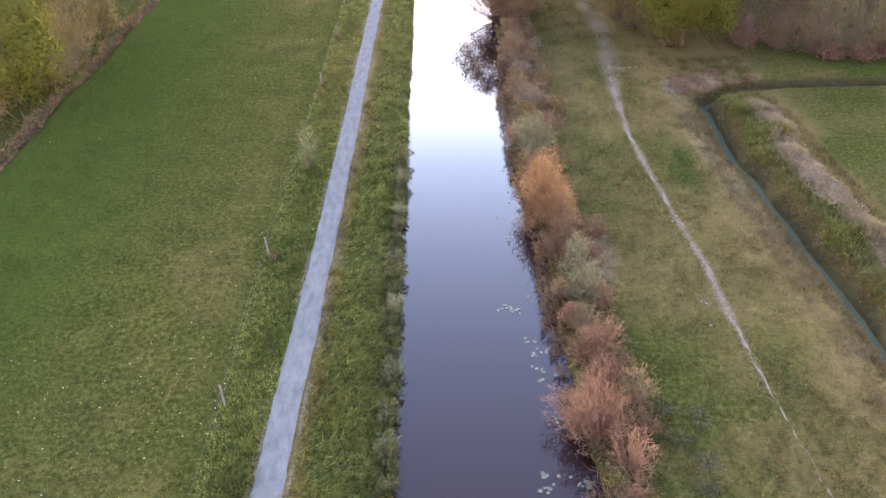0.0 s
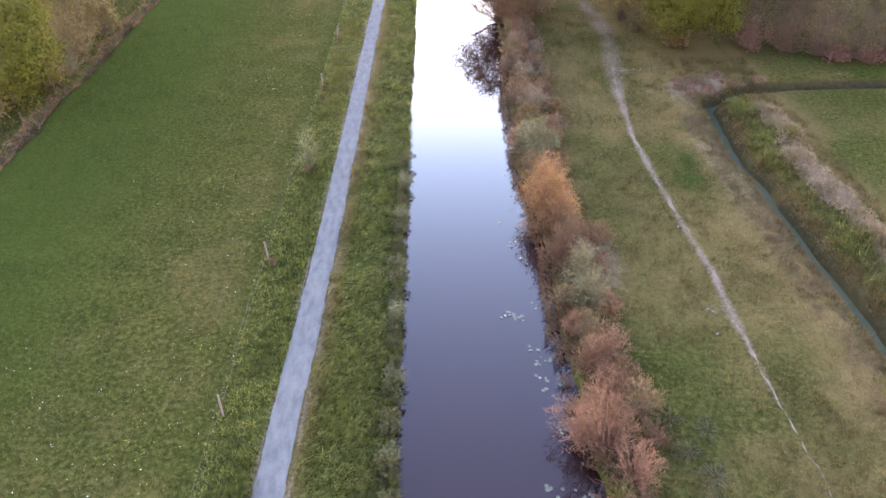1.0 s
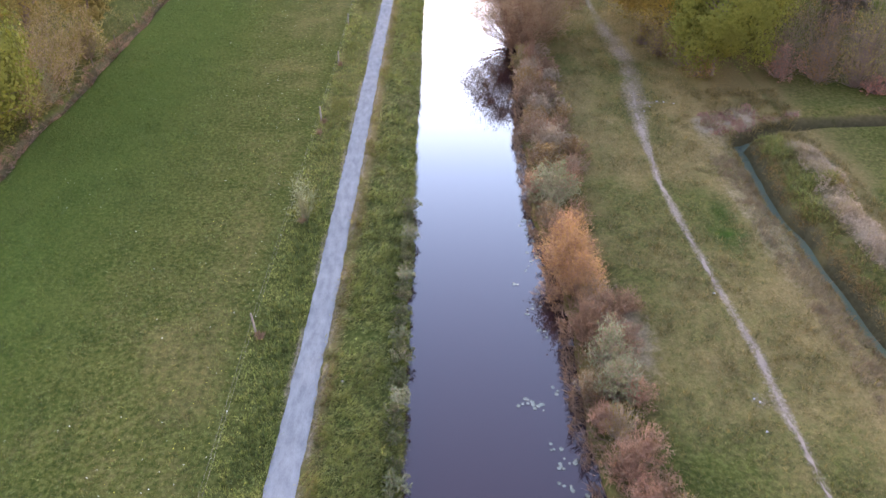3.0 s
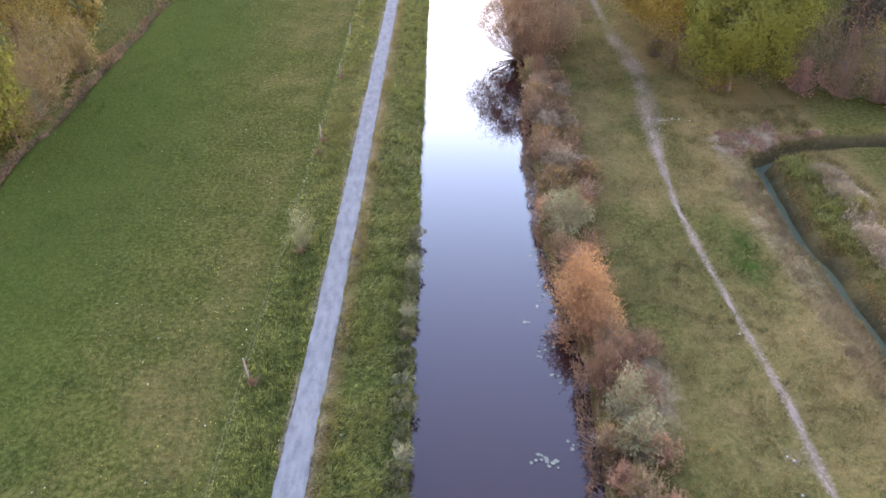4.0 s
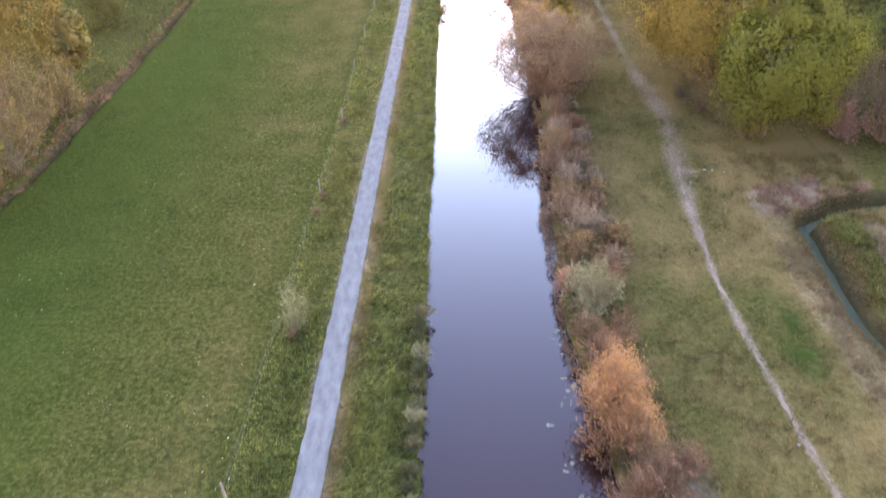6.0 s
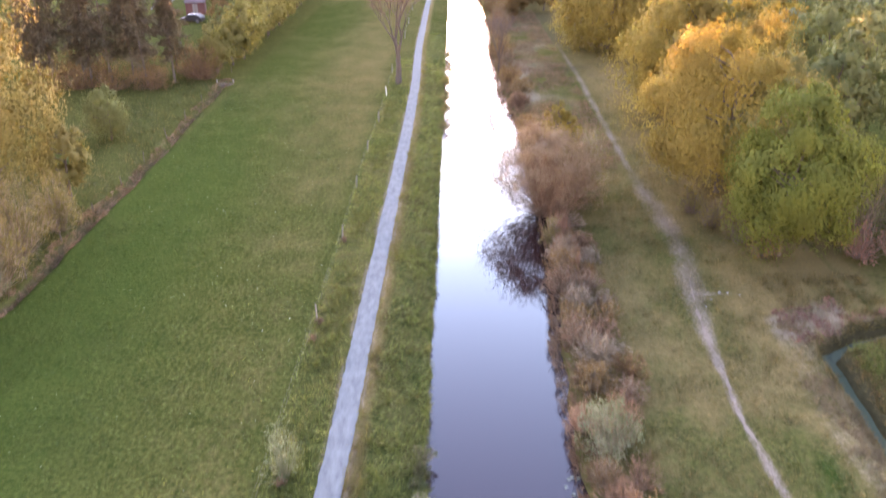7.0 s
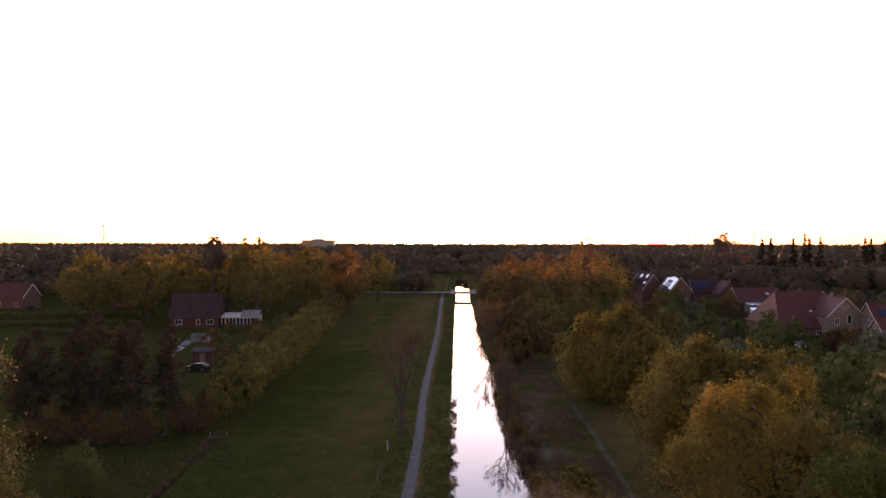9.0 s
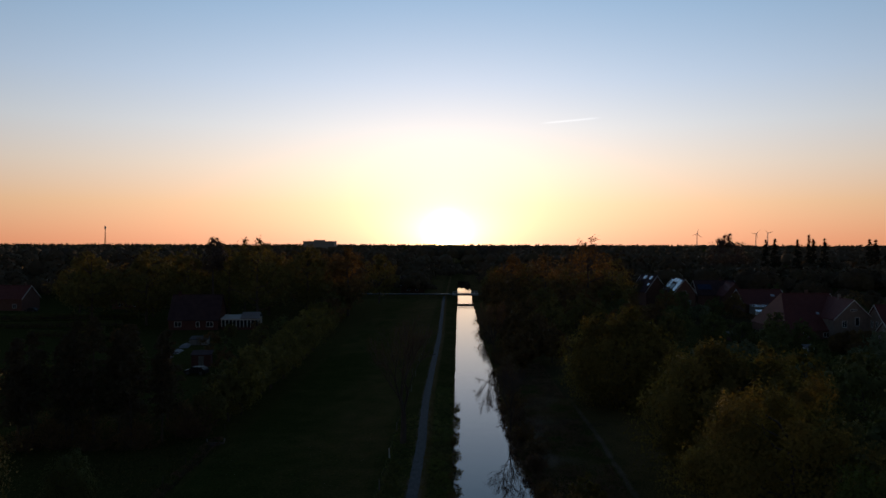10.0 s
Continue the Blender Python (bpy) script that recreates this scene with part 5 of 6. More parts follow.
sx, sy = scatter(391, 36000, -30, -25.8, 36, 117, 1.2, 0.7)
keep = np.abs(sx - ditch_left(sy) + 0.45) < 0.22 + 0.85 * vnoise(sx * 0, sy, 3, 392)
stalks("ditch_stalks", sx[keep], sy[keep], 393, 0.4, M_TWIG_BROWN, "brown dead plants choking a field ditch")
sx, sy = scatter(394, 26000, 21.2, 25.0, 18, 60, 1.2, 0.6)
off = sx - ditch_right(sy)
keep = (((off < -0.5) & (off > -1.1)) | ((off > 0.5) & (off < 1.4))) & (sy < ditch_cross(sx) - 0.6)
stalks("ditch_stalks", sx[keep], sy[keep], 395, 0.35, M_LEAF_RUST, "brown dead plants on the ditch sides", 0.08)
sx, sy = scatter(396, 36000, 24.8, 28.6, 18, 56, 1.2, 0.6)
keep = (np.abs(sx - ridge_x(sy)) < 0.5 + 1.1 * vnoise(sx, sy, 2.0, 401)) & (sy < 54.2)
stalks("dead_grass_ridge", sx[keep], sy[keep], 397, 0.30, M_DEAD, "pale dead grass heaped on a ridge", 0.08)
sx, sy = scatter(398, 26000, 20.8, 44, 55.5, 63, 1.0, 0.6)
keep = cover(sx, sy)[2] > 0.14 + 0.4 * vnoise(sx, sy, 0.9, 400)
keep &= np.abs(sy - ditch_cross(sx)) > 0.8
sx, sy = sx[keep], sy[keep]
stalks("dead_grass_patch", sx, sy, 399, 0.30, M_TWIG_ROSE, "pinkish dead grass patch", 0.08)
sx, sy = scatter(385, 30000, 8.5, 17.0, 84, 175, 1.1, 2.2)
stalks("thicket_stalks", sx, sy, 386, 0.55, M_TWIG_BROWN, "low dead brown growth between canal and track", 0.15)
sx, sy = scatter(387, 1500, 8.4, 9.8, 64, 72.5, 1.0, 0.8)
r = rng_of(388)
g = Geo()
ln = r.uniform(0.9, 1.9, len(sx))
way = unit(np.stack([r.normal(0, 0.14, len(sx)), r.normal(0, 0.14, len(sx)), np.ones(len(sx))], -1))
g.leaves(np.stack([sx, sy, height(sx, sy) + ln * 0.45], -1), way, unit(np.cross(way, r.normal(size=way.shape))), ln, 0.035)
tagged(put("dead_reeds", g.mesh("dead_reeds"), M_TWIG_PINK), "clump of tall pale pinkish dead reeds at the water", "dead reeds", kind="stuff")
# under and beside the green tree
for k, (x, y, h, rd) in enumerate([(21.0, 71.5, 2.2, 1.4), (22.4, 69.0, 2.4, 1.5), (23.0, 66.6, 2.0, 1.3), (20.2, 74.2, 2.0, 1.3), (30.0, 66.6, 2.6, 1.8), (36.4, 63.4, 1.3, 1.3), (39.2, 63.2, 1.5, 1.4), (42.2, 63.6, 1.4, 1.4), (33.0, 66.0, 3.6, 2.2), (35.5, 64.6, 4.6, 2.3), (38.5, 64.4, 4.2, 2.3), (41.5, 65.0, 5.0, 2.4), (44.5, 66, 5.0, 2.4), (31.0, 69.5, 5.5, 2.6), (35.0, 70.5, 6.5, 2.8), (39.0, 70.0, 6.0, 2.8), (43.5, 72, 6.5, 2.8)]):
    twiggy(x, y, h, rd, M_TWIG_DARK, "bare brown undergrowth bush", 370 + k, n=120, leaf=M_TWIG_ROSE if h < 3.0 and x > 25 else (M_LEAF_OLIVE, M_LEAF_GREEN, M_LEAF_RUST)[k % 3], n_leaf=1000, size=0.11, thick=0.02, group="undergrowth bushes")
# willow shoots by the fence, shrubs on the left bank
twiggy(-6.5, 44.4, 3.0, 0.95, M_LEAF_GREY, "pollard willow with pale upright shoots by the fence", 401, n=46, leaf=M_LEAF_GREY, n_leaf=350, size=0.06, name="willow_shrub", thick=0.02, spread=0.75)
for k, (x, y) in enumerate([(-7.0, 57.2), (-7.1, 55.4), (-6.6, 44.0), (-7.0, 68.4), (-7.1, 34.0)]):
    twiggy(x, y, 0.42, 0.32, M_TWIG_BROWN, "dark dead tuft beside the fence", 405 + k, n=40, leaf=M_TWIG_BROWN, n_leaf=150, size=0.06, thick=0.014, name="dead_tuft", category="dead tuft", group="fence tufts")
fringe = rng_of(409)
for k in range(34):
    y = 17.5 + k * 0.85 + fringe.uniform(-0.3, 0.3)
    twiggy(-0.42 + fringe.uniform(-0.12, 0.12), y, fringe.uniform(0.4, 0.85), fringe.uniform(0.4, 0.7), M_TWIG_GREY, "low leafy green shrub at the water's edge", 4100 + k, n=40, leaf=M_LEAF_DARK if k % 5 else M_LEAF_GREY, n_leaf=900, size=0.06, name="shrub", category="shrub", group="water's edge shrubs")
for k, (x, y) in enumerate([(0.35, 25.0), (0.25, 29.2), (0.15, 39.3)]):
    twiggy(x, y, 0.75, 0.55, M_TWIG_GREY, "pale dry twigs sticking out over the water", 420 + k, n=14, leaf=None, name="dry_branch", category="twigs", thick=0.010, lean=(0.4, 0))
for k, y in enumerate((97, 103, 109, 116, 124, 133)):
    twiggy(-0.2, float(y), 1.6, 0.8, M_TWIG_BROWN, "dark leafy shoots at the water's edge", 430 + k, n=30, leaf=M_LEAF_OLIVE, n_leaf=350, size=0.14, name="shrub", category="shrub", group="water's edge shrubs", lean=(0.5, 0))


def hedge(x0, y0, x1, y1, h, w, seed):
    """A clipped hedge: a dense skin of leaves over a rounded block."""
    r = rng_of(seed)
    L = math.hypot(x1 - x0, y1 - y0)
    n = int(L * 90)
    u, a = r.random(n), r.uniform(-0.15, np.pi + 0.15, n)
    c, s = np.cos(a), np.sin(a)
    q = np.stack([(u - 0.5) * L, np.sign(c) * np.abs(c) ** 0.5 * w / 2, np.maximum(np.sign(s) * np.abs(s) ** 0.5 * h * 0.9, 0.05)], -1) + r.normal(0, 0.09, (n, 3))
    nrm = unit(np.stack([0 * a, c, s], -1) + r.normal(0, 0.5, (n, 3)))
    way = unit(np.cross(nrm, r.normal(size=(n, 3))))
    g, core = Geo(), Geo()
    g.leaves(q, way, unit(np.cross(nrm, way)), r.uniform(0.3, 0.6, n), r.uniform(0.2, 0.4, n))
    core.tube([(-L / 2, 0, h * 0.35), (-L / 2 + 0.1, 0, h * 0.4), (L / 2 - 0.1, 0, h * 0.4), (L / 2, 0, h * 0.35)], [0.1, w * 0.4, w * 0.4, 0.1], 6)
    root = thing("hedge", pose((x0 + x1) / 2, (y0 + y1) / 2, 0, 0, 0, math.degrees(math.atan2(y1 - y0, x1 - x0))), "long dark clipped hedge round a lawn", "hedge", "lawn hedges")
    put("core", core.mesh("core"), M_BARK, root)
    put("foliage", g.mesh("foliage"), M_LEAF_GREEN, root)


hedge(-150, 247, -100, 256, 2.0, 1.6, 590)
hedge(-135, 226, -96, 236, 1.8, 1.6, 591)
hedge(-110, 214, -84, 206, 1.6, 1.4, 592)
for k, (x, y, h, rd) in enumerate([(-88, 205, 5.0, 2.4), (-93, 210, 4.0, 2.2), (-80, 199, 4.4, 2.2), (-74, 190, 4.0, 2.0), (-66, 176, 4.2, 2.2), (-52, 182, 5.5, 2.8), (-47, 176, 5.0, 2.6), (-44, 190, 6.0, 2.8), (-48, 204, 5.4, 2.8), (-44, 212, 6.2, 3.0), (-58, 214, 3.4, 2.0), (-42, 160, 5.0, 2.4), (-38, 150, 5.2, 2.4), (-36, 137, 5.0, 2.6), (-60, 158, 5, 2.6), (-68, 150, 6, 3)]):
    broadleaf(x, y, h, rd, (M_LEAF_GREEN, M_LEAF_OLIVE, M_LEAF_RUST)[k % 3], "garden shrub near the farmhouse", 1600 + k, n=1100, size=0.30, base=-0.05, lobes=50, group="garden shrubs")

# ---- woods in the distance ----


def woods(name, seed, spots, quads_each, size, leaf, label, rings=4, sides=7):
    """Countless far crowns in one mesh: a knobbly rounded crown at each spot (x, y, height, radius) with sprays of leaves standing off it."""
    r = rng_of(seed)
    spots = np.asarray(spots)
    g = Geo()
    el = np.linspace(-0.45, 0.5 * np.pi * 0.93, rings)
    az = np.arange(sides) * 2 * np.pi / sides
    E, A = np.meshgrid(el, az, indexing="ij")
    A = A + (np.arange(rings) % 2)[:, None] * np.pi / sides
    d0 = np.stack([np.cos(E) * np.cos(A), np.cos(E) * np.sin(A), np.sin(E)], -1).reshape(-1, 3)
    m = len(d0)
    S = np.repeat(spots, m, 0)
    D0 = np.tile(d0, (len(spots), 1))
    swell = (0.54 if quads_each > 20 else 0.76) + 0.30 * vnoise(np.arctan2(D0[:, 1], D0[:, 0]) * 1.2 + S[:, 0], D0[:, 2] * 2.4 + S[:, 1], 0.7, 87) + r.uniform(-0.07, 0.07, len(S))
    V = np.stack([S[:, 0], S[:, 1], S[:, 2] * 0.54], -1) + D0 * swell[:, None] * np.stack([S[:, 3], S[:, 3], S[:, 2] * 0.46], -1)
    i, j = np.meshgrid(np.arange(rings - 1), np.arange(sides), indexing="ij")
    q = np.stack([i * sides + j, i * sides + (j + 1) % sides, (i + 1) * sides + (j + 1) % sides, (i + 1) * sides + j], -1).reshape(-1, 4)
    F = (q[None] + (np.arange(len(spots)) * m)[:, None, None]).reshape(-1, 4)
    g.add(V, F, unit(D0 + r.normal(0, 0.22, V.shape)))
    if quads_each:
        s = np.repeat(spots, quads_each, 0)
        d = unit(r.normal(size=(len(s), 3)) + [0, -0.3, 0.5])
        d[:, 2] = np.abs(d[:, 2]) - 0.2
        out = 0.74 + 0.36 * vnoise(np.arctan2(d[:, 1], d[:, 0]) * 1.2 + s[:, 0], d[:, 2] * 2.4 + s[:, 1], 0.7, 87)
        p = np.stack([s[:, 0], s[:, 1], s[:, 2] * 0.54], -1) + d * np.stack([s[:, 3], s[:, 3], s[:, 2] * 0.46], -1) * out[:, None]
        nrm = unit(d + r.normal(0, 0.3, d.shape))
        way = unit(np.cross(nrm, r.normal(size=d.shape)))
        side = unit(np.cross(nrm, way))
        k = size * r.uniform(0.6, 1.5, len(p))
        g.leaves(p, way, side, k * 1.2, k, unit(d + nrm * 0.5))
    return tagged(put(name, g.mesh(name), leaf), label, "woods", kind="stuff")


def spots(seed, n, y0, y1, x_of, h0, h1, power=1.0):
    r = rng_of(seed)
    y = y0 + (y1 - y0) * r.random(n) ** power
    a, b = x_of(y)
    x = a + (b - a) * r.random(n)
    h = r.uniform(h0, h1, n) * (0.75 + 0.5 * vnoise(x, y, 60, seed))
    return np.stack([x, y, h, h * r.uniform(0.34, 0.55, n)], -1)


M_FAR = foliage("distant_foliage", (0.108, 0.088, 0.054), (0.150, 0.122, 0.074), (0.128, 0.092, 0.066), 0.04, clump=0.12)
woods("woods", 501, spots(511, 540, 345, 640, lambda y: (60 + 0 * y, 0.66 * y), 9, 16), 80, 1.4, M_FAR, "mixed woodland behind the houses")
woods("woods", 508, spots(518, 110, 316, 352, lambda y: (66 + 0 * y, 0.72 * y), 9, 14), 330, 0.86, M_FAR, "near edge of the woodland behind the houses")
woods("woods", 509, spots(519, 60, 236, 318, lambda y: (124 + 0 * y, 0.70 * y + 15), 8, 13), 350, 0.80, M_FAR, "trees beyond the red-roofed houses")
woods("woods", 502, spots(512, 430, 350, 640, lambda y: (-0.66 * y, -16 + 0 * y), 9, 15), 72, 1.4, M_FAR, "mixed woodland beyond the farm")
woods("woods", 503, spots(513, 120, 300, 420, lambda y: (-0.70 * y, -0.42 * y), 9, 14), 150, 0.95, M_FAR, "low woodland beyond the fields")
woods("woods", 504, spots(514, 100, 352, 480, lambda y: (12 + 0 * y, 75 + 0 * y), 9, 14), 150, 0.95, M_FAR, "woodland along the canal beyond the bridge")
far = spots(515, 2300, 640, 1500, lambda y: (-0.68 * y, 0.68 * y), 9, 15)
woods("woods", 505, far[np.abs(far[:, 0] + 0.016 * far[:, 1] - 8) > 14 - 0.008 * far[:, 1]], 6, 1.6, M_FAR, "far woodland towards the horizon", 4, 7)
woods("woods", 506, spots(516, 2600, 1500, 4300, lambda y: (-0.68 * y, 0.68 * y), 10, 11.5), 0, 6.5, M_FAR, "far tree lines at the horizon", 3, 6)
# added trees, high enough to keep the low sun off the near banks
woods("woods", 507, spots(517, 150, 790, 900, lambda y: (-45 + 0 * y, 45 + 0 * y), 16, 20), 30, 1.8, M_FAR, "added woodland across the canal axis, tall enough to block the low sun")
woods("woods", 510, spots(520, 40, 356, 420, lambda y: (-60 + 0 * y, -12 + 0 * y), 6, 9), 150, 0.6, M_FAR, "low trees beyond the road")
woods("woods", 521, spots(522, 90, 500, 640, lambda y: (-24 + 0 * y, 34 + 0 * y), 5, 8), 60, 0.9, M_FAR, "low trees beyond the end of the canal")
for k, (x, y, h, rd) in enumerate([(177, 455, 25.7, 3.6), (183, 457, 26.2, 5.2), (195, 455, 26.0, 3.8), (201.5, 455, 28.8, 2.6), (205.5, 458, 26.3, 3.4), (210, 454, 26.7, 4.2), (236, 455, 26.2, 4.4), (240.6, 457, 26.0, 4.6), (246, 453, 25.2, 4.6)]):
    conifer(x, y, h, rd, "tall dark spruce standing above the woods", 560 + k, 0.1, "spruce_tree", "far spruces", 3600, 130, 2.6, M_SPRUCE)
broadleaf(154.5, 455, 28.8, 13.0, M_TWIG_DARK, "tall domed tree standing above the woods", 575, n=6000, size=0.6, base=0.1, gaps=0.2)
broadleaf(73, 430, 24, 7, M_TWIG_DARK, "tall half-bare tree standing above the woods", 577, n=3000, size=0.5, base=0.2, gaps=0.6)


# ---- houses ----


def prism(pts, x0, x1):
    """A solid with the outline pts in y, z drawn out along x."""
    bm = bmesh.new()
    a = [bm.verts.new((x0, y, z)) for y, z in pts]
    b = [bm.verts.new((x1, y, z)) for y, z in pts]
    n = len(pts)
    bm.faces.new(a[::-1])
    bm.faces.new(b)
    for i in range(n):
        bm.faces.new((a[i], a[(i + 1) % n], b[(i + 1) % n], b[i]))
    return bm


def window(root, face, u, z, w, h, hx, hy, mullions=1):
    """A window with a white frame and dark pane, set into one face: front -y, left -x, right +x."""
    spin = {"front": 0, "right": 90, "left": -90}[face]
    off = {"front": (u, -hy, z), "right": (hx, u, z), "left": (-hx, u, z)}[face]
    bm = bmesh.new()
    t = 0.09
    for a in ((-w / 2, -w / 2 + t, 0, h), (w / 2 - t, w / 2, 0, h), (-w / 2 + t, w / 2 - t, 0, t), (-w / 2 + t, w / 2 - t, h - t, h)):
        add_box(bm, a[0], a[1], -0.06, 0.05, a[2], a[3])
    for m in range(mullions):
        xm = -w / 2 + w * (m + 1) / (mullions + 1)
        add_box(bm, xm - 0.04, xm + 0.04, -0.055, 0.05, t, h - t)
    fr = part("window", bm, M_WHITE, root, "white-framed window")
    fr.matrix_local = pose(*off, 0, 0, spin)
    part("pane", box(-w / 2 + t, w / 2 - t, -0.02, 0.03, t, h - t), M_GLASS, fr, "dark glass pane")


def house(x, y, rot, length, depth, eave, ridge, wall, tile, label, windows=(), chimney=None, verge=True, panels=(), hang=0.35, hip=0.0):
    """A house with its ridge along its own x axis, walls, two roof slopes, gable trim, windows and chimney."""
    root = thing("house", pose(x, y, 0, 0, 0, rot), label, "house")
    hx, hy = length / 2, depth / 2
    k = (ridge - eave) / hy
    part("wall", prism([(-hy, -0.3), (hy, -0.3), (hy, eave), (0, ridge - 0.12), (-hy, eave)], -hx + hip, hx), wall, root)
    if hip:
        part("wall", box(-hx, -hx + hip, -hy, hy, -0.3, eave), wall, root)
    for s in (-1, 1):
        # the slope is cut back to the ridge's end where the roof is hipped; rows of tiles stand proud of it
        lo = (s * (hy + hang), eave - k * hang)
        x0 = lambda f: -hx - 0.3 + hip * f
        bm = bmesh.new()
        c = [(x0(0), lo[0], lo[1]), (hx + 0.3, lo[0], lo[1]), (hx + 0.3, 0, ridge), (x0(1), 0, ridge)]
        vs = [bm.verts.new((a, q, z + d)) for d in (0, 0.2) for a, q, z in c]
        for q in ((0, 1, 2, 3), (7, 6, 5, 4), (0, 4, 5, 1), (1, 5, 6, 2), (2, 6, 7, 3), (3, 7, 4, 0)):
            bm.faces.new([vs[m] for m in q])
        bmesh.ops.recalc_face_normals(bm, faces=bm.faces)
        slope = part("roof_slope", bm, tile, root)
        n = int(math.hypot(hy + hang, ridge - lo[1]) / 0.55)
        bm = bmesh.new()
        for m in range(n):
            f = (m + 0.15) / n
            yy, zz = lo[0] * (1 - f), lo[1] + (ridge - lo[1]) * f + 0.2
            dy, dz = -s * 0.16 * hy / (hy + 1), 0.16 * k
            vs = [bm.verts.new(v) for v in ((x0(f), yy, zz + 0.045), (hx + 0.3, yy, zz + 0.045), (hx + 0.3, yy + dy * 2, zz + dz + 0.01), (x0(f), yy + dy * 2, zz + dz + 0.01), (x0(f), yy, zz - 0.02), (hx + 0.3, yy, zz - 0.02))]
            bm.faces.new(vs[:4])
            bm.faces.new((vs[4], vs[5], vs[1], vs[0]))
        part("tile_course", bm, tile, slope)
    if hip:
        bm = bmesh.new()
        q = hy + hang
        c = [(-hx - 0.3, q, eave - k * hang), (-hx - 0.3, -q, eave - k * hang), (-hx - 0.3 + hip, 0, ridge)]
        vs = [bm.verts.new((a, y2, z + d)) for d in (0, 0.2) for a, y2, z in c]
        for m in ((0, 2, 1), (3, 4, 5), (0, 1, 4, 3), (1, 2, 5, 4), (2, 0, 3, 5)):
            bm.faces.new([vs[w] for w in m])
        bmesh.ops.recalc_face_normals(bm, faces=bm.faces)
        part("roof_slope", bm, tile, root)
    part("ridge_cap", box(-hx - 0.3 + hip, hx + 0.3, -0.16, 0.16, ridge + 0.12, ridge + 0.30, 0.05), tile, root)
    if verge:
        for e in (1,) if hip else (-1, 1):
            for s in (-1, 1):
                lo = (s * (hy + hang), eave - k * hang)
                pts = [lo, (0, ridge), (0, ridge + 0.24), (lo[0], lo[1] + 0.24)]
                part("verge_board", prism(pts if s < 0 else pts[::-1], e * (hx + 0.31) - 0.04, e * (hx + 0.31) + 0.04), M_WHITE, root, "white gable board")
    if chimney is not None:
        part("chimney", box(chimney - 0.35, chimney + 0.35, -0.3, 0.3, ridge - 0.6, ridge + 1.1, 0.03), wall, root)
    for wd in windows:
        window(root, *wd, hx, hy) if len(wd) == 5 else window(root, *wd[:5], hx, hy, wd[5])
    for kind, s, u, f, w, h in panels:
        # a flat unit lying on a slope: roof window or solar panel
        L = math.hypot(hy, ridge - eave)
        ang = math.degrees(math.atan2(ridge - eave, hy))
        mat = {"solar": M_PANEL, "light": M_METAL, "glass": M_GLASS}[kind]
        p = part("roof_window" if kind != "solar" else "solar_panel", box(-w / 2, w / 2, -h / 2, h / 2, 0.0, 0.09, 0.02), mat, root, "flat unit in the roof slope")
        yy, zz = s * hy * (1 - f), eave + (ridge - eave) * f + 0.27
        p.matrix_local = pose(u, yy, zz, ang * -s, 0, 0)
    return root


# farmhouse on the left with its white sun room
house(-72.5, 231.5, 4, 13.4, 9.5, 3.0, 9.2, M_BRICK_DARK, M_TILE_DARK, "dark red brick farmhouse with a large dark tiled roof", [("front", -4.2, 0.9, 1.9, 1.4, 1), ("front", 1.2, 0.8, 1.0, 1.5, 0), ("front", 4.4, 0.9, 1.9, 1.4, 1)], chimney=-5.0, verge=False)
conservatory = thing("sun_room", pose(-60.0, 231, 0, 0, 0, 3), "white-framed glazed sun room beside the farmhouse", "sun room")
part("base_wall", box(-5, 5, -2.5, 2.5, -0.2, 0.8), M_BRICK_DARK, conservatory)
for k in range(11):
    part("post", box(-5 + k - 0.09, -5 + k + 0.09, -2.56, -2.40, 0.8, 2.7), M_WHITE, conservatory, "white post")
for k in range(10):
    part("pane", box(-4.9 + k, -4.1 + k, -2.46, -2.42, 0.85, 2.6), M_GLASS, conservatory, "dark glass pane")
part("eaves_beam", box(-5.2, 5.2, -2.62, -2.38, 2.7, 2.95), M_WHITE, conservatory)
part("roof", prism([(-2.8, 2.9), (0, 4.5), (2.8, 2.9), (2.8, 3.05), (0, 4.66), (-2.8, 3.05)], 0.2, 5.3), M_METAL, conservatory, "pale glass roof")
part("roof", prism([(-2.8, 2.9), (2.4, 3.6), (2.4, 3.72), (-2.8, 3.03)], -5.2, 0.15), M_WHITE, conservatory, "white lean-to roof")
part("back_wall", box(-5, 5, 2.3, 2.5, 0.8, 3.3), M_WHITE, conservatory)
house(-157, 284, -8, 13.5, 9, 4.2, 8.4, M_BRICK, M_TILE_RED, "red brick house with a red tiled roof", [("left", 0, 4.6, 1.4, 1.2), ("front", -5.2, 0.9, 1.4, 1.5), ("front", -2.6, 0.9, 1.4, 1.5), ("front", 4.0, 0.9, 1.6, 1.4)], chimney=4.5)
house(-118, 292, 6, 12, 8, 3.0, 7.6, M_BRICK, M_TILE_RED, "red roofed house half hidden behind trees", [("front", -3, 0.9, 1.5, 1.3), ("front", 2, 0.9, 1.5, 1.3)])
# red-roofed houses on the right
house(91.4, 226, 0, 15.8, 22, 2.2, 10.6, M_BRICK, M_TILE_RED, "long house with a broad red tiled hipped roof", [("front", -3, 0.4, 1.4, 1.2), ("front", 2, 0.4, 1.4, 1.2), ("front", 6, 0.4, 1.4, 1.2)], chimney=2.0, panels=[("light", -1, 2.0, 0.42, 0.8, 0.9)], hip=3.6)
house(98.6, 220, -90, 16, 9.4, 5.3, 9.9, M_BRICK_GREY, M_TILE_RED, "grey brick gabled wing with white gable boards", [("right", 0.9, 3.6, 1.1, 2.2, 0), ("right", -2.2, 3.2, 1.2, 1.7, 1), ("right", 0.0, 7.3, 1.6, 0.5, 1)], chimney=1.0)
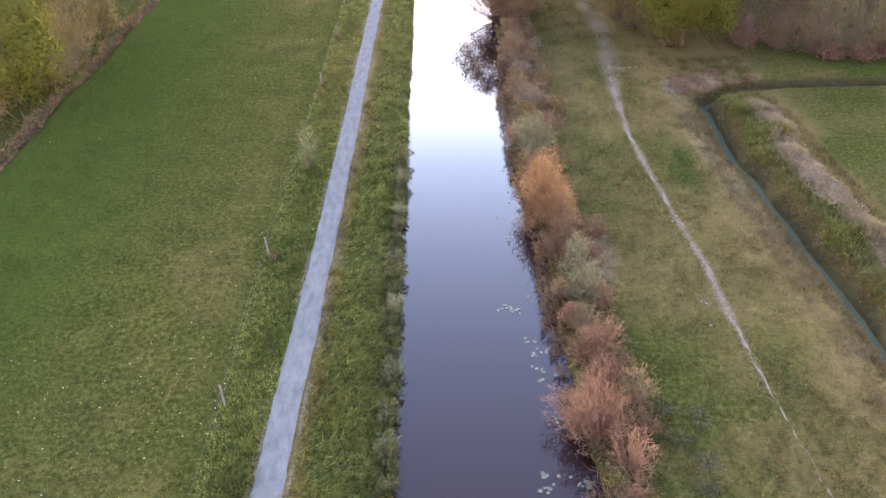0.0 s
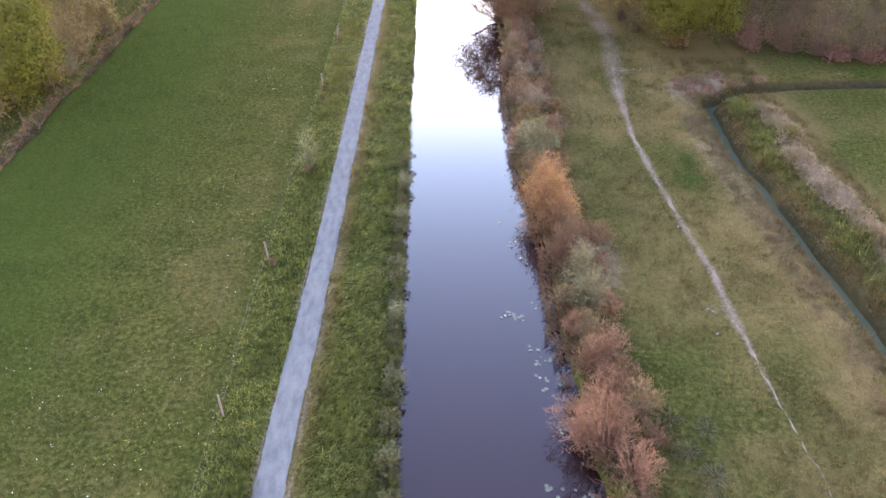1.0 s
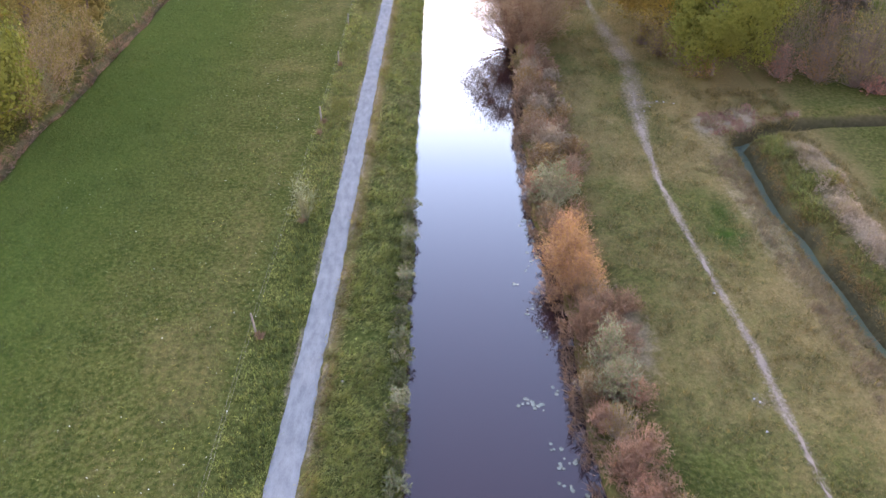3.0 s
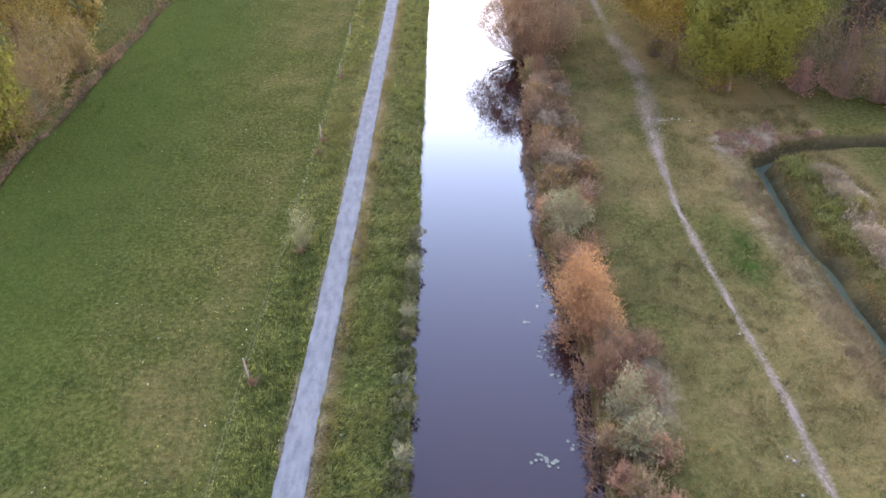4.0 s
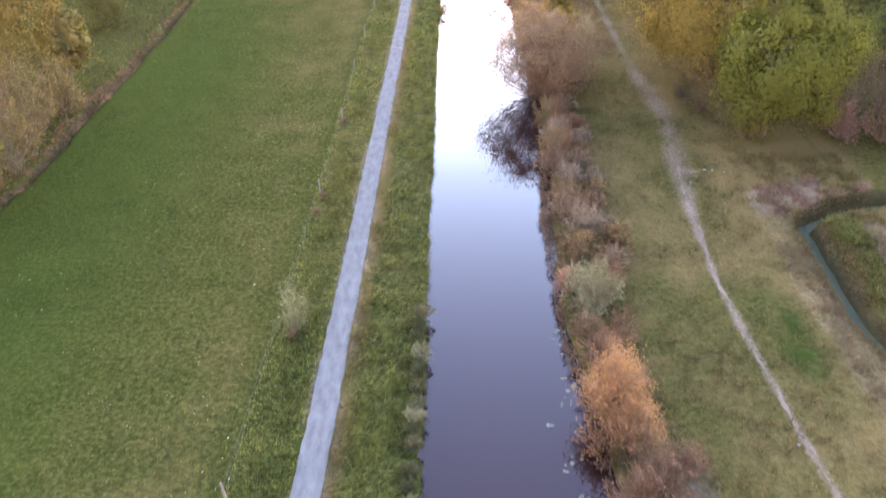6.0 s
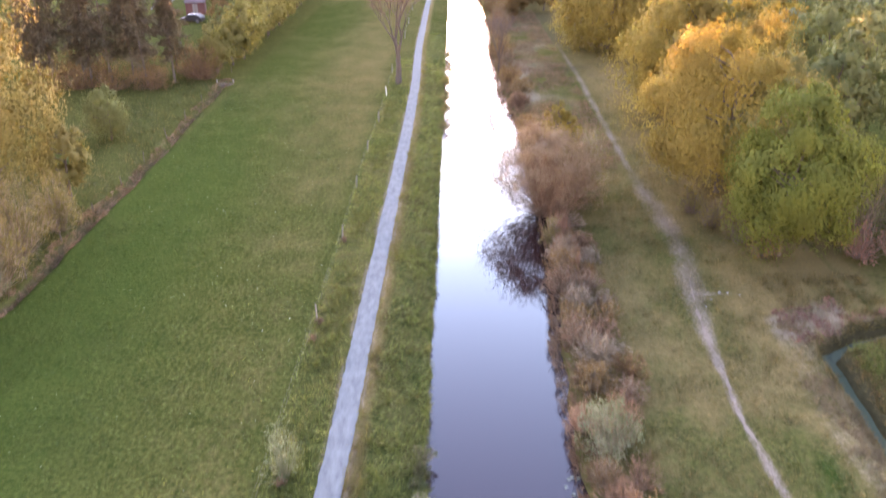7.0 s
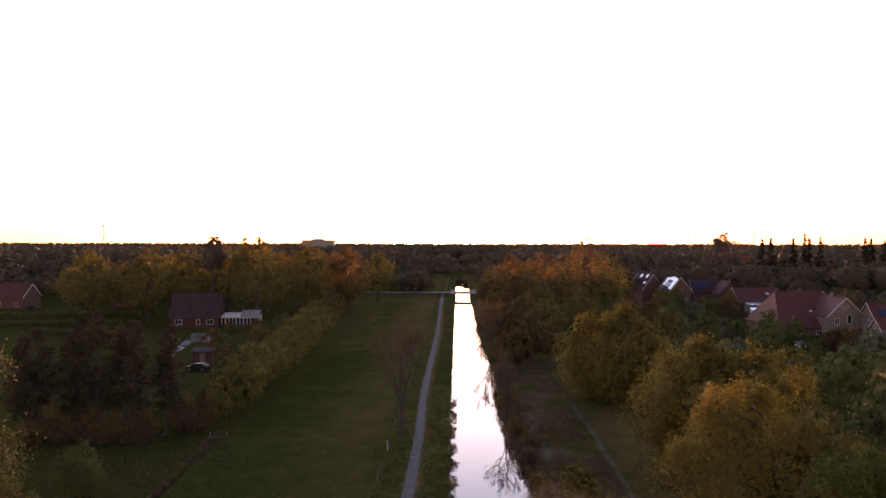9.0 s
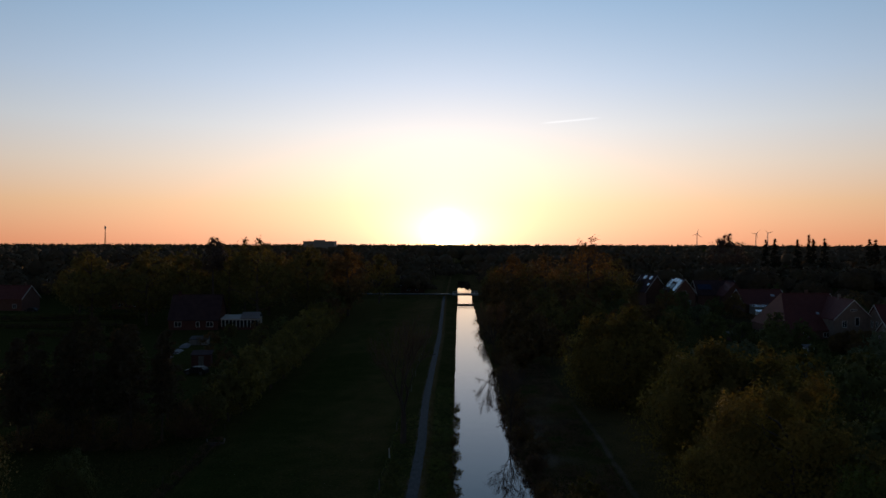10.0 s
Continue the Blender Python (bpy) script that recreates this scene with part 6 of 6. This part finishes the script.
house(110.5, 210, 0, 15.5, 12, 2.8, 8.9, M_BRICK_GREY, M_TILE_RED, "grey brick house with white-edged pointed gables", [("left", 1.3, 3.4, 1.0, 1.6), ("left", -0.9, 3.4, 1.0, 1.6), ("left", -2.9, 3.2, 0.8, 1.2)], panels=[("solar", -1, -4.4, 0.62, 3.6, 2.0)], hang=0.6)
house(104.8, 202, 0, 8.8, 9.0, 1.7, 5.7, M_BRICK_GREY, M_TILE_RED, "low gabled porch with white gable boards", [("left", 0, 3.0, 0.8, 0.9), ("left", 1.6, 1.2, 0.9, 1.1)], hang=0.6)
house(106.5, 290, 0, 15, 14, 3.0, 7.6, M_BRICK, M_TILE_RED, "red tiled house with a roof window", [("front", -2, 0.9, 1.3, 1.3)], panels=[("light", -1, 3.6, 0.55, 1.4, 1.2)])
house(97.5, 310, 0, 15, 10, 4.6, 9.7, M_BRICK, M_TILE_DARK, "brick house with a dark roof and solar panels", [("front", 5.0, 2.2, 1.2, 1.4)], chimney=2.5, panels=[("solar", -1, -4.2, 0.5, 5.2, 2.6)])
house(101.0, 302, -90, 9, 8.0, 4.8, 9.3, M_BRICK, M_TILE_RED, "front gable wing of a brick house", [("right", 1.8, 2.6, 1.3, 1.6, 1), ("right", -1.8, 2.6, 1.1, 1.6, 0), ("right", 3.1, 2.6, 0.8, 1.3, 0)], verge=False)
house(82.8, 305, 100, 10, 8.5, 5.6, 10.6, M_BRICK, M_TILE_DARK, "brick house with a pale shining roof slope", [("left", 0, 5.0, 1.4, 1.4), ("left", -2, 1.6, 1.2, 1.4)], panels=[("light", 1, -3.4, 0.5, 2.6, 5.2), ("light", 1, 3.2, 0.5, 2.6, 5.2), ("light", 1, 0, 0.85, 4.2, 1.6), ("glass", 1, 0, 0.4, 3.4, 2.6)])
house(75.2, 318, 104, 12, 9, 5.4, 11.2, M_BRICK, M_TILE_DARK, "brick house with bright skylights in a dark roof", [("front", 3, 3.0, 1.4, 1.3)], panels=[("light", 1, -3.0, 0.84, 1.8, 1.6), ("light", 1, 1.6, 0.84, 1.8, 1.6), ("light", 1, -4.4, 0.4, 1.2, 1.2)])
house(-22, 380, 8, 11, 8, 3.6, 7.4, M_BRICK, M_TILE_DARK, "brick house beyond the road", [("front", -2, 1, 1.4, 1.5), ("front", 2, 1, 1.4, 1.5)])


def shed(x, y, rot, w, d, h, wall, roof, label):
    root = thing("shed", pose(x, y, 0, 0, 0, rot), label, "shed")
    part("wall", box(-w / 2, w / 2, -d / 2, d / 2, -0.1, h), wall, root)
    part("roof", prism([(-d / 2 - 0.2, h), (d / 2 + 0.2, h + 0.5), (d / 2 + 0.2, h + 0.62), (-d / 2 - 0.2, h + 0.12)], -w / 2 - 0.2, w / 2 + 0.2), roof, root)
    part("door", box(-0.5, 0.5, -d / 2 - 0.05, -d / 2 + 0.02, 0, 2.0), M_WOOD_GREY, root, "plank door")
    return root


shed(-60.5, 199, 5, 4.0, 2.6, 1.3, M_STONE, M_ROAD, "pale garden shed with a felt roof")
shed(103.2, 279, 3, 6.4, 4.6, 2.5, M_WOOD_GREY, M_METAL, "garden building with a shining sheet metal roof")
shed(-49.8, 170, 10, 3.6, 2.6, 2.2, M_BRICK_DARK, M_TILE_DARK, "dark brown wooden shed")
shed(70, 211, 6, 5.0, 2.6, 1.5, M_BRICK_DARK, M_ROAD, "long low shed with a pale roof")
shed(98.4, 268, -5, 2.6, 2.0, 1.8, M_WHITE, M_METAL, "small white garden shed")
shed(76.5, 188.5, 4, 1.7, 1.6, 1.5, M_WHITE, M_TARP, "small white wooden garden shed")


def tarp(x, y, rot, w, d, h, seed):
    """A covered heap: a rounded, creased sheet down to the ground."""
    r = rng_of(seed)
    u, v = np.meshgrid(np.linspace(-1, 1, 13), np.linspace(-1, 1, 9), indexing="ij")
    z = h * (1 - np.abs(u) ** 4) * (1 - np.abs(v) ** 3) * (0.8 + 0.4 * vnoise(u, v, 0.5, seed)) - 0.03
    V = np.stack([u * w / 2, v * d / 2, z], -1).reshape(-1, 3)
    i, j = np.meshgrid(np.arange(12), np.arange(8), indexing="ij")
    F = np.stack([i * 9 + j, (i + 1) * 9 + j, (i + 1) * 9 + j + 1, i * 9 + j + 1], -1).reshape(-1, 4)
    ob = put("covered_heap", mesh_np("covered_heap", V, F, True), M_TARP)
    ob.matrix_world = pose(x, y, 0.02, 0, 0, rot)
    tagged(ob, "heap under a pale grey tarpaulin in a yard", "heap", "yard heaps")


for k, (x, y, rot, w, d, h) in enumerate([(-60.3, 178, 98, 6.5, 2.2, 0.55), (-61.4, 187, 96, 6.0, 2.0, 0.5), (-62.8, 196, 99, 6.5, 2.2, 0.6), (-64.2, 206, 97, 6.0, 2.0, 0.7)]):
    tarp(x, y, rot, w, d, h, 600 + k)


def car(x, y, rot, label):
    root = thing("car", pose(x, y, 0, 0, 0, rot), label, "car")
    part("body", prism([(-2.1, 0.3), (2.1, 0.3), (2.15, 0.75), (1.1, 0.9), (0.5, 1.42), (-1.3, 1.45), (-2.0, 0.95)], -0.85, 0.85), M_CAR, root)
    part("windscreen", prism([(0.55, 1.36), (1.08, 0.93), (1.13, 0.96), (0.6, 1.42)], -0.7, 0.7), M_GLASS, root, "dark glass")
    for sx in (-1, 1):
        part("side_window", box(sx * 0.86 - 0.02, sx * 0.86 + 0.02, -1.2, 0.5, 0.95, 1.32), M_GLASS, root, "dark glass")
        for sy in (-1.3, 1.3):
            g = Geo()
            g.tube([(sx * 0.72, sy, 0.32), (sx * 0.73, sy, 0.32), (sx * 0.90, sy, 0.32), (sx * 0.91, sy, 0.32)], [0.05, 0.32, 0.32, 0.05], 14)
            put("wheel", g.mesh("wheel"), M_ROAD, root, "black tyre")
    return root


car(-146, 276, 80, "dark car parked beside a red-roofed house")
car(-47.5, 160.5, 80, "dark car parked in a farm yard")

# ---- bridge and road ----
tagged(part("road", box(-85, 60, BRIDGE_Y - 2.6, BRIDGE_Y + 2.6, 1.72, 1.86), M_ROAD, None), "narrow asphalt road crossing the canal", "road", kind="structure")
bridge = thing("bridge", pose(3.2, BRIDGE_Y, 0), "low flat concrete road bridge with railings", "bridge")
part("deck", box(-5.6, 5.6, -3.0, 3.0, 1.35, 2.0, 0.06), M_CONCRETE, bridge, "concrete deck")
for s in (-1, 1):
    part("abutment", box(s * 5.0 - 1.0, s * 5.0 + 1.0, -3.0, 3.0, -1.6, 1.34), M_BRICK, bridge, "brick abutment")
    for k in range(9):
        part("railing_post", box(-5.2 + k * 1.3 - 0.05, -5.2 + k * 1.3 + 0.05, s * 2.85 - 0.05, s * 2.85 + 0.05, 2.0, 2.95), M_WHITE, bridge, "white post")
    for z in (2.45, 2.9):
        part("rail", box(-5.4, 5.4, s * 2.85 - 0.035, s * 2.85 + 0.035, z, z + 0.07), M_WHITE, bridge, "white rail")

# ---- fences ----
fence = thing("fence", pose(-7.3, 0, 0), "sparse wire fence with leaning weathered wooden posts", "fence")
POST_Y = (-4, 9.5, 23.4, 34.4, 57.6, 68.8, 79.0, 88.5, 98.5, 109.4, 121, 133, 146, 160, 176, 192, 210)
for k, y in enumerate(POST_Y):
    bm = bmesh.new()
    bmesh.ops.create_cone(bm, cap_ends=True, segments=8, radius1=0.055, radius2=0.047, depth=1.40, matrix=Matrix.Translation((0, 0, 0.45)))
    p = part("post", bm, M_WHITE if y == 109.4 else M_WOOD_GREY, fence, "white-painted post" if y == 109.4 else "")
    p.matrix_local = pose(0.12 * math.sin(k * 1.7), y, 0, 2.5 * math.sin(k * 2.3), 3.5 * math.cos(k * 1.1), 0)
for z in (0.55, 0.95):
    g = Geo()
    pts = [(0.12 * math.sin(k * 1.7), y, z) for k, y in enumerate(POST_Y)]
    g.tube(pts, [0.004] * len(pts), 4)
    put("wire", g.mesh("wire"), M_WIRE, fence, "thin wire")
edge_fence = thing("fence", pose(0, 0, 0), "old field-edge fence of thin dark stakes", "fence")
for k, y in enumerate((45, 50.5, 56.5, 62.5, 68, 73.5, 79, 85, 92, 99, 106, 121, 129, 137, 145, 153, 161, 170, 180, 190, 200, 212, 224, 238, 252)):
    x = float(ditch_left(np.array(float(y)))) - 0.9 - 0.02 * max(0, y - 116)
    p = part("stake", box(-0.035, 0.035, -0.035, 0.035, -0.3, 1.0 + 0.2 * math.sin(k), 0.012), M_BARK, edge_fence)
    p.matrix_local = pose(x, y, 0, 4 * math.sin(k * 1.9), 4 * math.cos(k * 2.7), 0)

# culvert at the end of the field ditch
culvert = thing("culvert", pose(-28.7, 114.6, 0), "short weathered plank bridge over the end of a ditch", "culvert")
part("slab", box(-0.9, 1.0, -0.28, 0.28, 0.0, 0.10, 0.03), M_BARK, culvert)
part("headwall", box(-0.9, 0.9, -0.75, -0.5, -0.7, 0.06, 0.02), M_BARK, culvert)
part("gate_post", box(0.9, 1.04, 0.2, 0.32, 0.12, 0.55), M_WOOD_GREY, culvert)
part("gate_post", box(-1.2, -1.06, 0.2, 0.32, 0.12, 0.5), M_WOOD_GREY, culvert)

# ---- lily pads ----
for k, (x, y, n, sp) in enumerate([(5.3, 30.5, 7, 0.25), (5.6, 30.2, 6, 0.22), (6.15, 27.9, 6, 0.25), (6.25, 27.0, 4, 0.15), (6.4, 26.0, 6, 0.22), (5.5, 38.9, 4, 0.2), (6.0, 19.4, 6, 0.22), (7.1, 19.6, 9, 0.35), (5.9, 20.0, 4, 0.18), (6.6, 31.1, 3, 0.15), (6.8, 27.4, 4, 0.3), (6.6, 25.2, 5, 0.35), (5.9, 36.4, 3, 0.2), (6.5, 35.2, 4, 0.25), (6.4, 37.0, 3, 0.2), (6.2, 40.2, 3, 0.2), (6.4, 41.6, 4, 0.3), (6.8, 23.2, 4, 0.3), (6.4, 43.4, 5, 0.4), (6.7, 45.0, 4, 0.3)]):
    r = rng_of(700 + k)
    root = thing("lily_pads", pose(x, y, WATER), "small cluster of pale floating lily pads", "lily pads", "lily pad clusters")
    for q in range(n):
        bm = bmesh.new()
        rad, gap = r.uniform(0.05, 0.11), 0.45
        ring = [bm.verts.new((math.cos(a) * rad, math.sin(a) * rad, 0.012 + 0.006 * math.sin(3 * a))) for a in np.linspace(gap / 2, 2 * np.pi - gap / 2, 11)]
        mid = bm.verts.new((0, 0, 0.008))
        for a, b in zip(ring, ring[1:]):
            bm.faces.new((mid, a, b))
        p = part("pad", bm, M_LILY, root)
        p.matrix_local = pose(r.normal(0, sp * 0.75), r.normal(0, sp * 0.75), 0.003 * q, 0, 0, r.uniform(0, 360))
# pale stones and litter by the tracks
for k, (x, y, s) in enumerate([(14.9, 28.3, 0.10), (15.5, 37.4, 0.12), (17.0, 59.6, 0.12), (18.4, 61.4, 0.16), (18.9, 61.3, 0.13), (17.6, 60.4, 0.1), (-2.92, 31.1, 0.10), (15.2, 29.9, 0.12), (15.0, 30.1, 0.10), (19.6, 61.0, 0.12)]):
    bm = bmesh.new()
    bmesh.ops.create_icosphere(bm, subdivisions=2, radius=s * 0.6)
    r = rng_of(800 + k)
    for v in bm.verts:
        v.co *= float(r.uniform(0.6, 1.25))
        v.co.z *= 0.55
    ob = part("stone", bm, M_STONE, None)
    ob.matrix_world = pose(x, y, float(height(np.array(x), np.array(y))) + 0.02, 0, 0, 40 * k)
    tagged(ob, "pale stone lying in the grass", "stone", "pale stones")

# ---- masts and turbines on the horizon ----
mast = thing("lattice_mast", pose(-874, 1830, 0), "slim far-off lattice radio mast", "mast")
for sx, sy in ((-1, -1), (1, -1), (1, 1), (-1, 1)):
    g = Geo()
    g.tube([(sx * 1.6, sy * 1.6, 0), (sx * 0.5, sy * 0.5, 62)], [0.35, 0.25], 5)
    put("leg", g.mesh("leg"), M_WIRE, mast)
for k in range(10):
    z, q = 4 + 6 * k, 1.6 - 1.1 * (4 + 6 * k) / 62
    part("brace", box(-q, q, -q, q, z, z + 0.4), M_WIRE, mast)
part("antenna", box(-1.6, 1.6, -1.6, 1.6, 55, 60, 0.3), M_WHITE, mast)
for k, (x, y, h, a) in enumerate([(1080, 3400, 62, 10), (1385, 3500, 64, 40), (1440, 3500, 68, 75)]):
    wt = thing("wind_turbine", pose(x, y, 0), "far-off white three-bladed wind turbine", "wind turbine", "wind turbines")
    g = Geo()
    g.tube([(0, 0, 0), (0, 0, h)], [2.2, 1.3], 10)
    put("tower", g.mesh("tower"), M_WHITE, wt)
    part("nacelle", box(-1.6, 1.6, -4, 4, h - 1.5, h + 2, 0.4), M_WHITE, wt)
    for q in range(3):
        t = radians(a + 120 * q)
        g = Geo()
        g.tube([(0, -4.5, h), (math.sin(t) * 8, -4.5, h + math.cos(t) * 8), (math.sin(t) * 24, -4.5, h + math.cos(t) * 24)], [0.8, 1.3, 0.3], 5)
        put("blade", g.mesh("blade"), M_WHITE, wt)
hall = thing("hall", pose(-345, 1850, 0), "large flat-roofed hall on the horizon", "building")
part("wall", box(-38, 38, -20, 20, 0, 24), M_CONCRETE, hall)
part("roof", box(-39, 39, -21, 21, 24, 25), M_CONCRETE, hall)
part("roof_house", box(-14, 12, -8, 8, 25, 28), M_CONCRETE, hall)
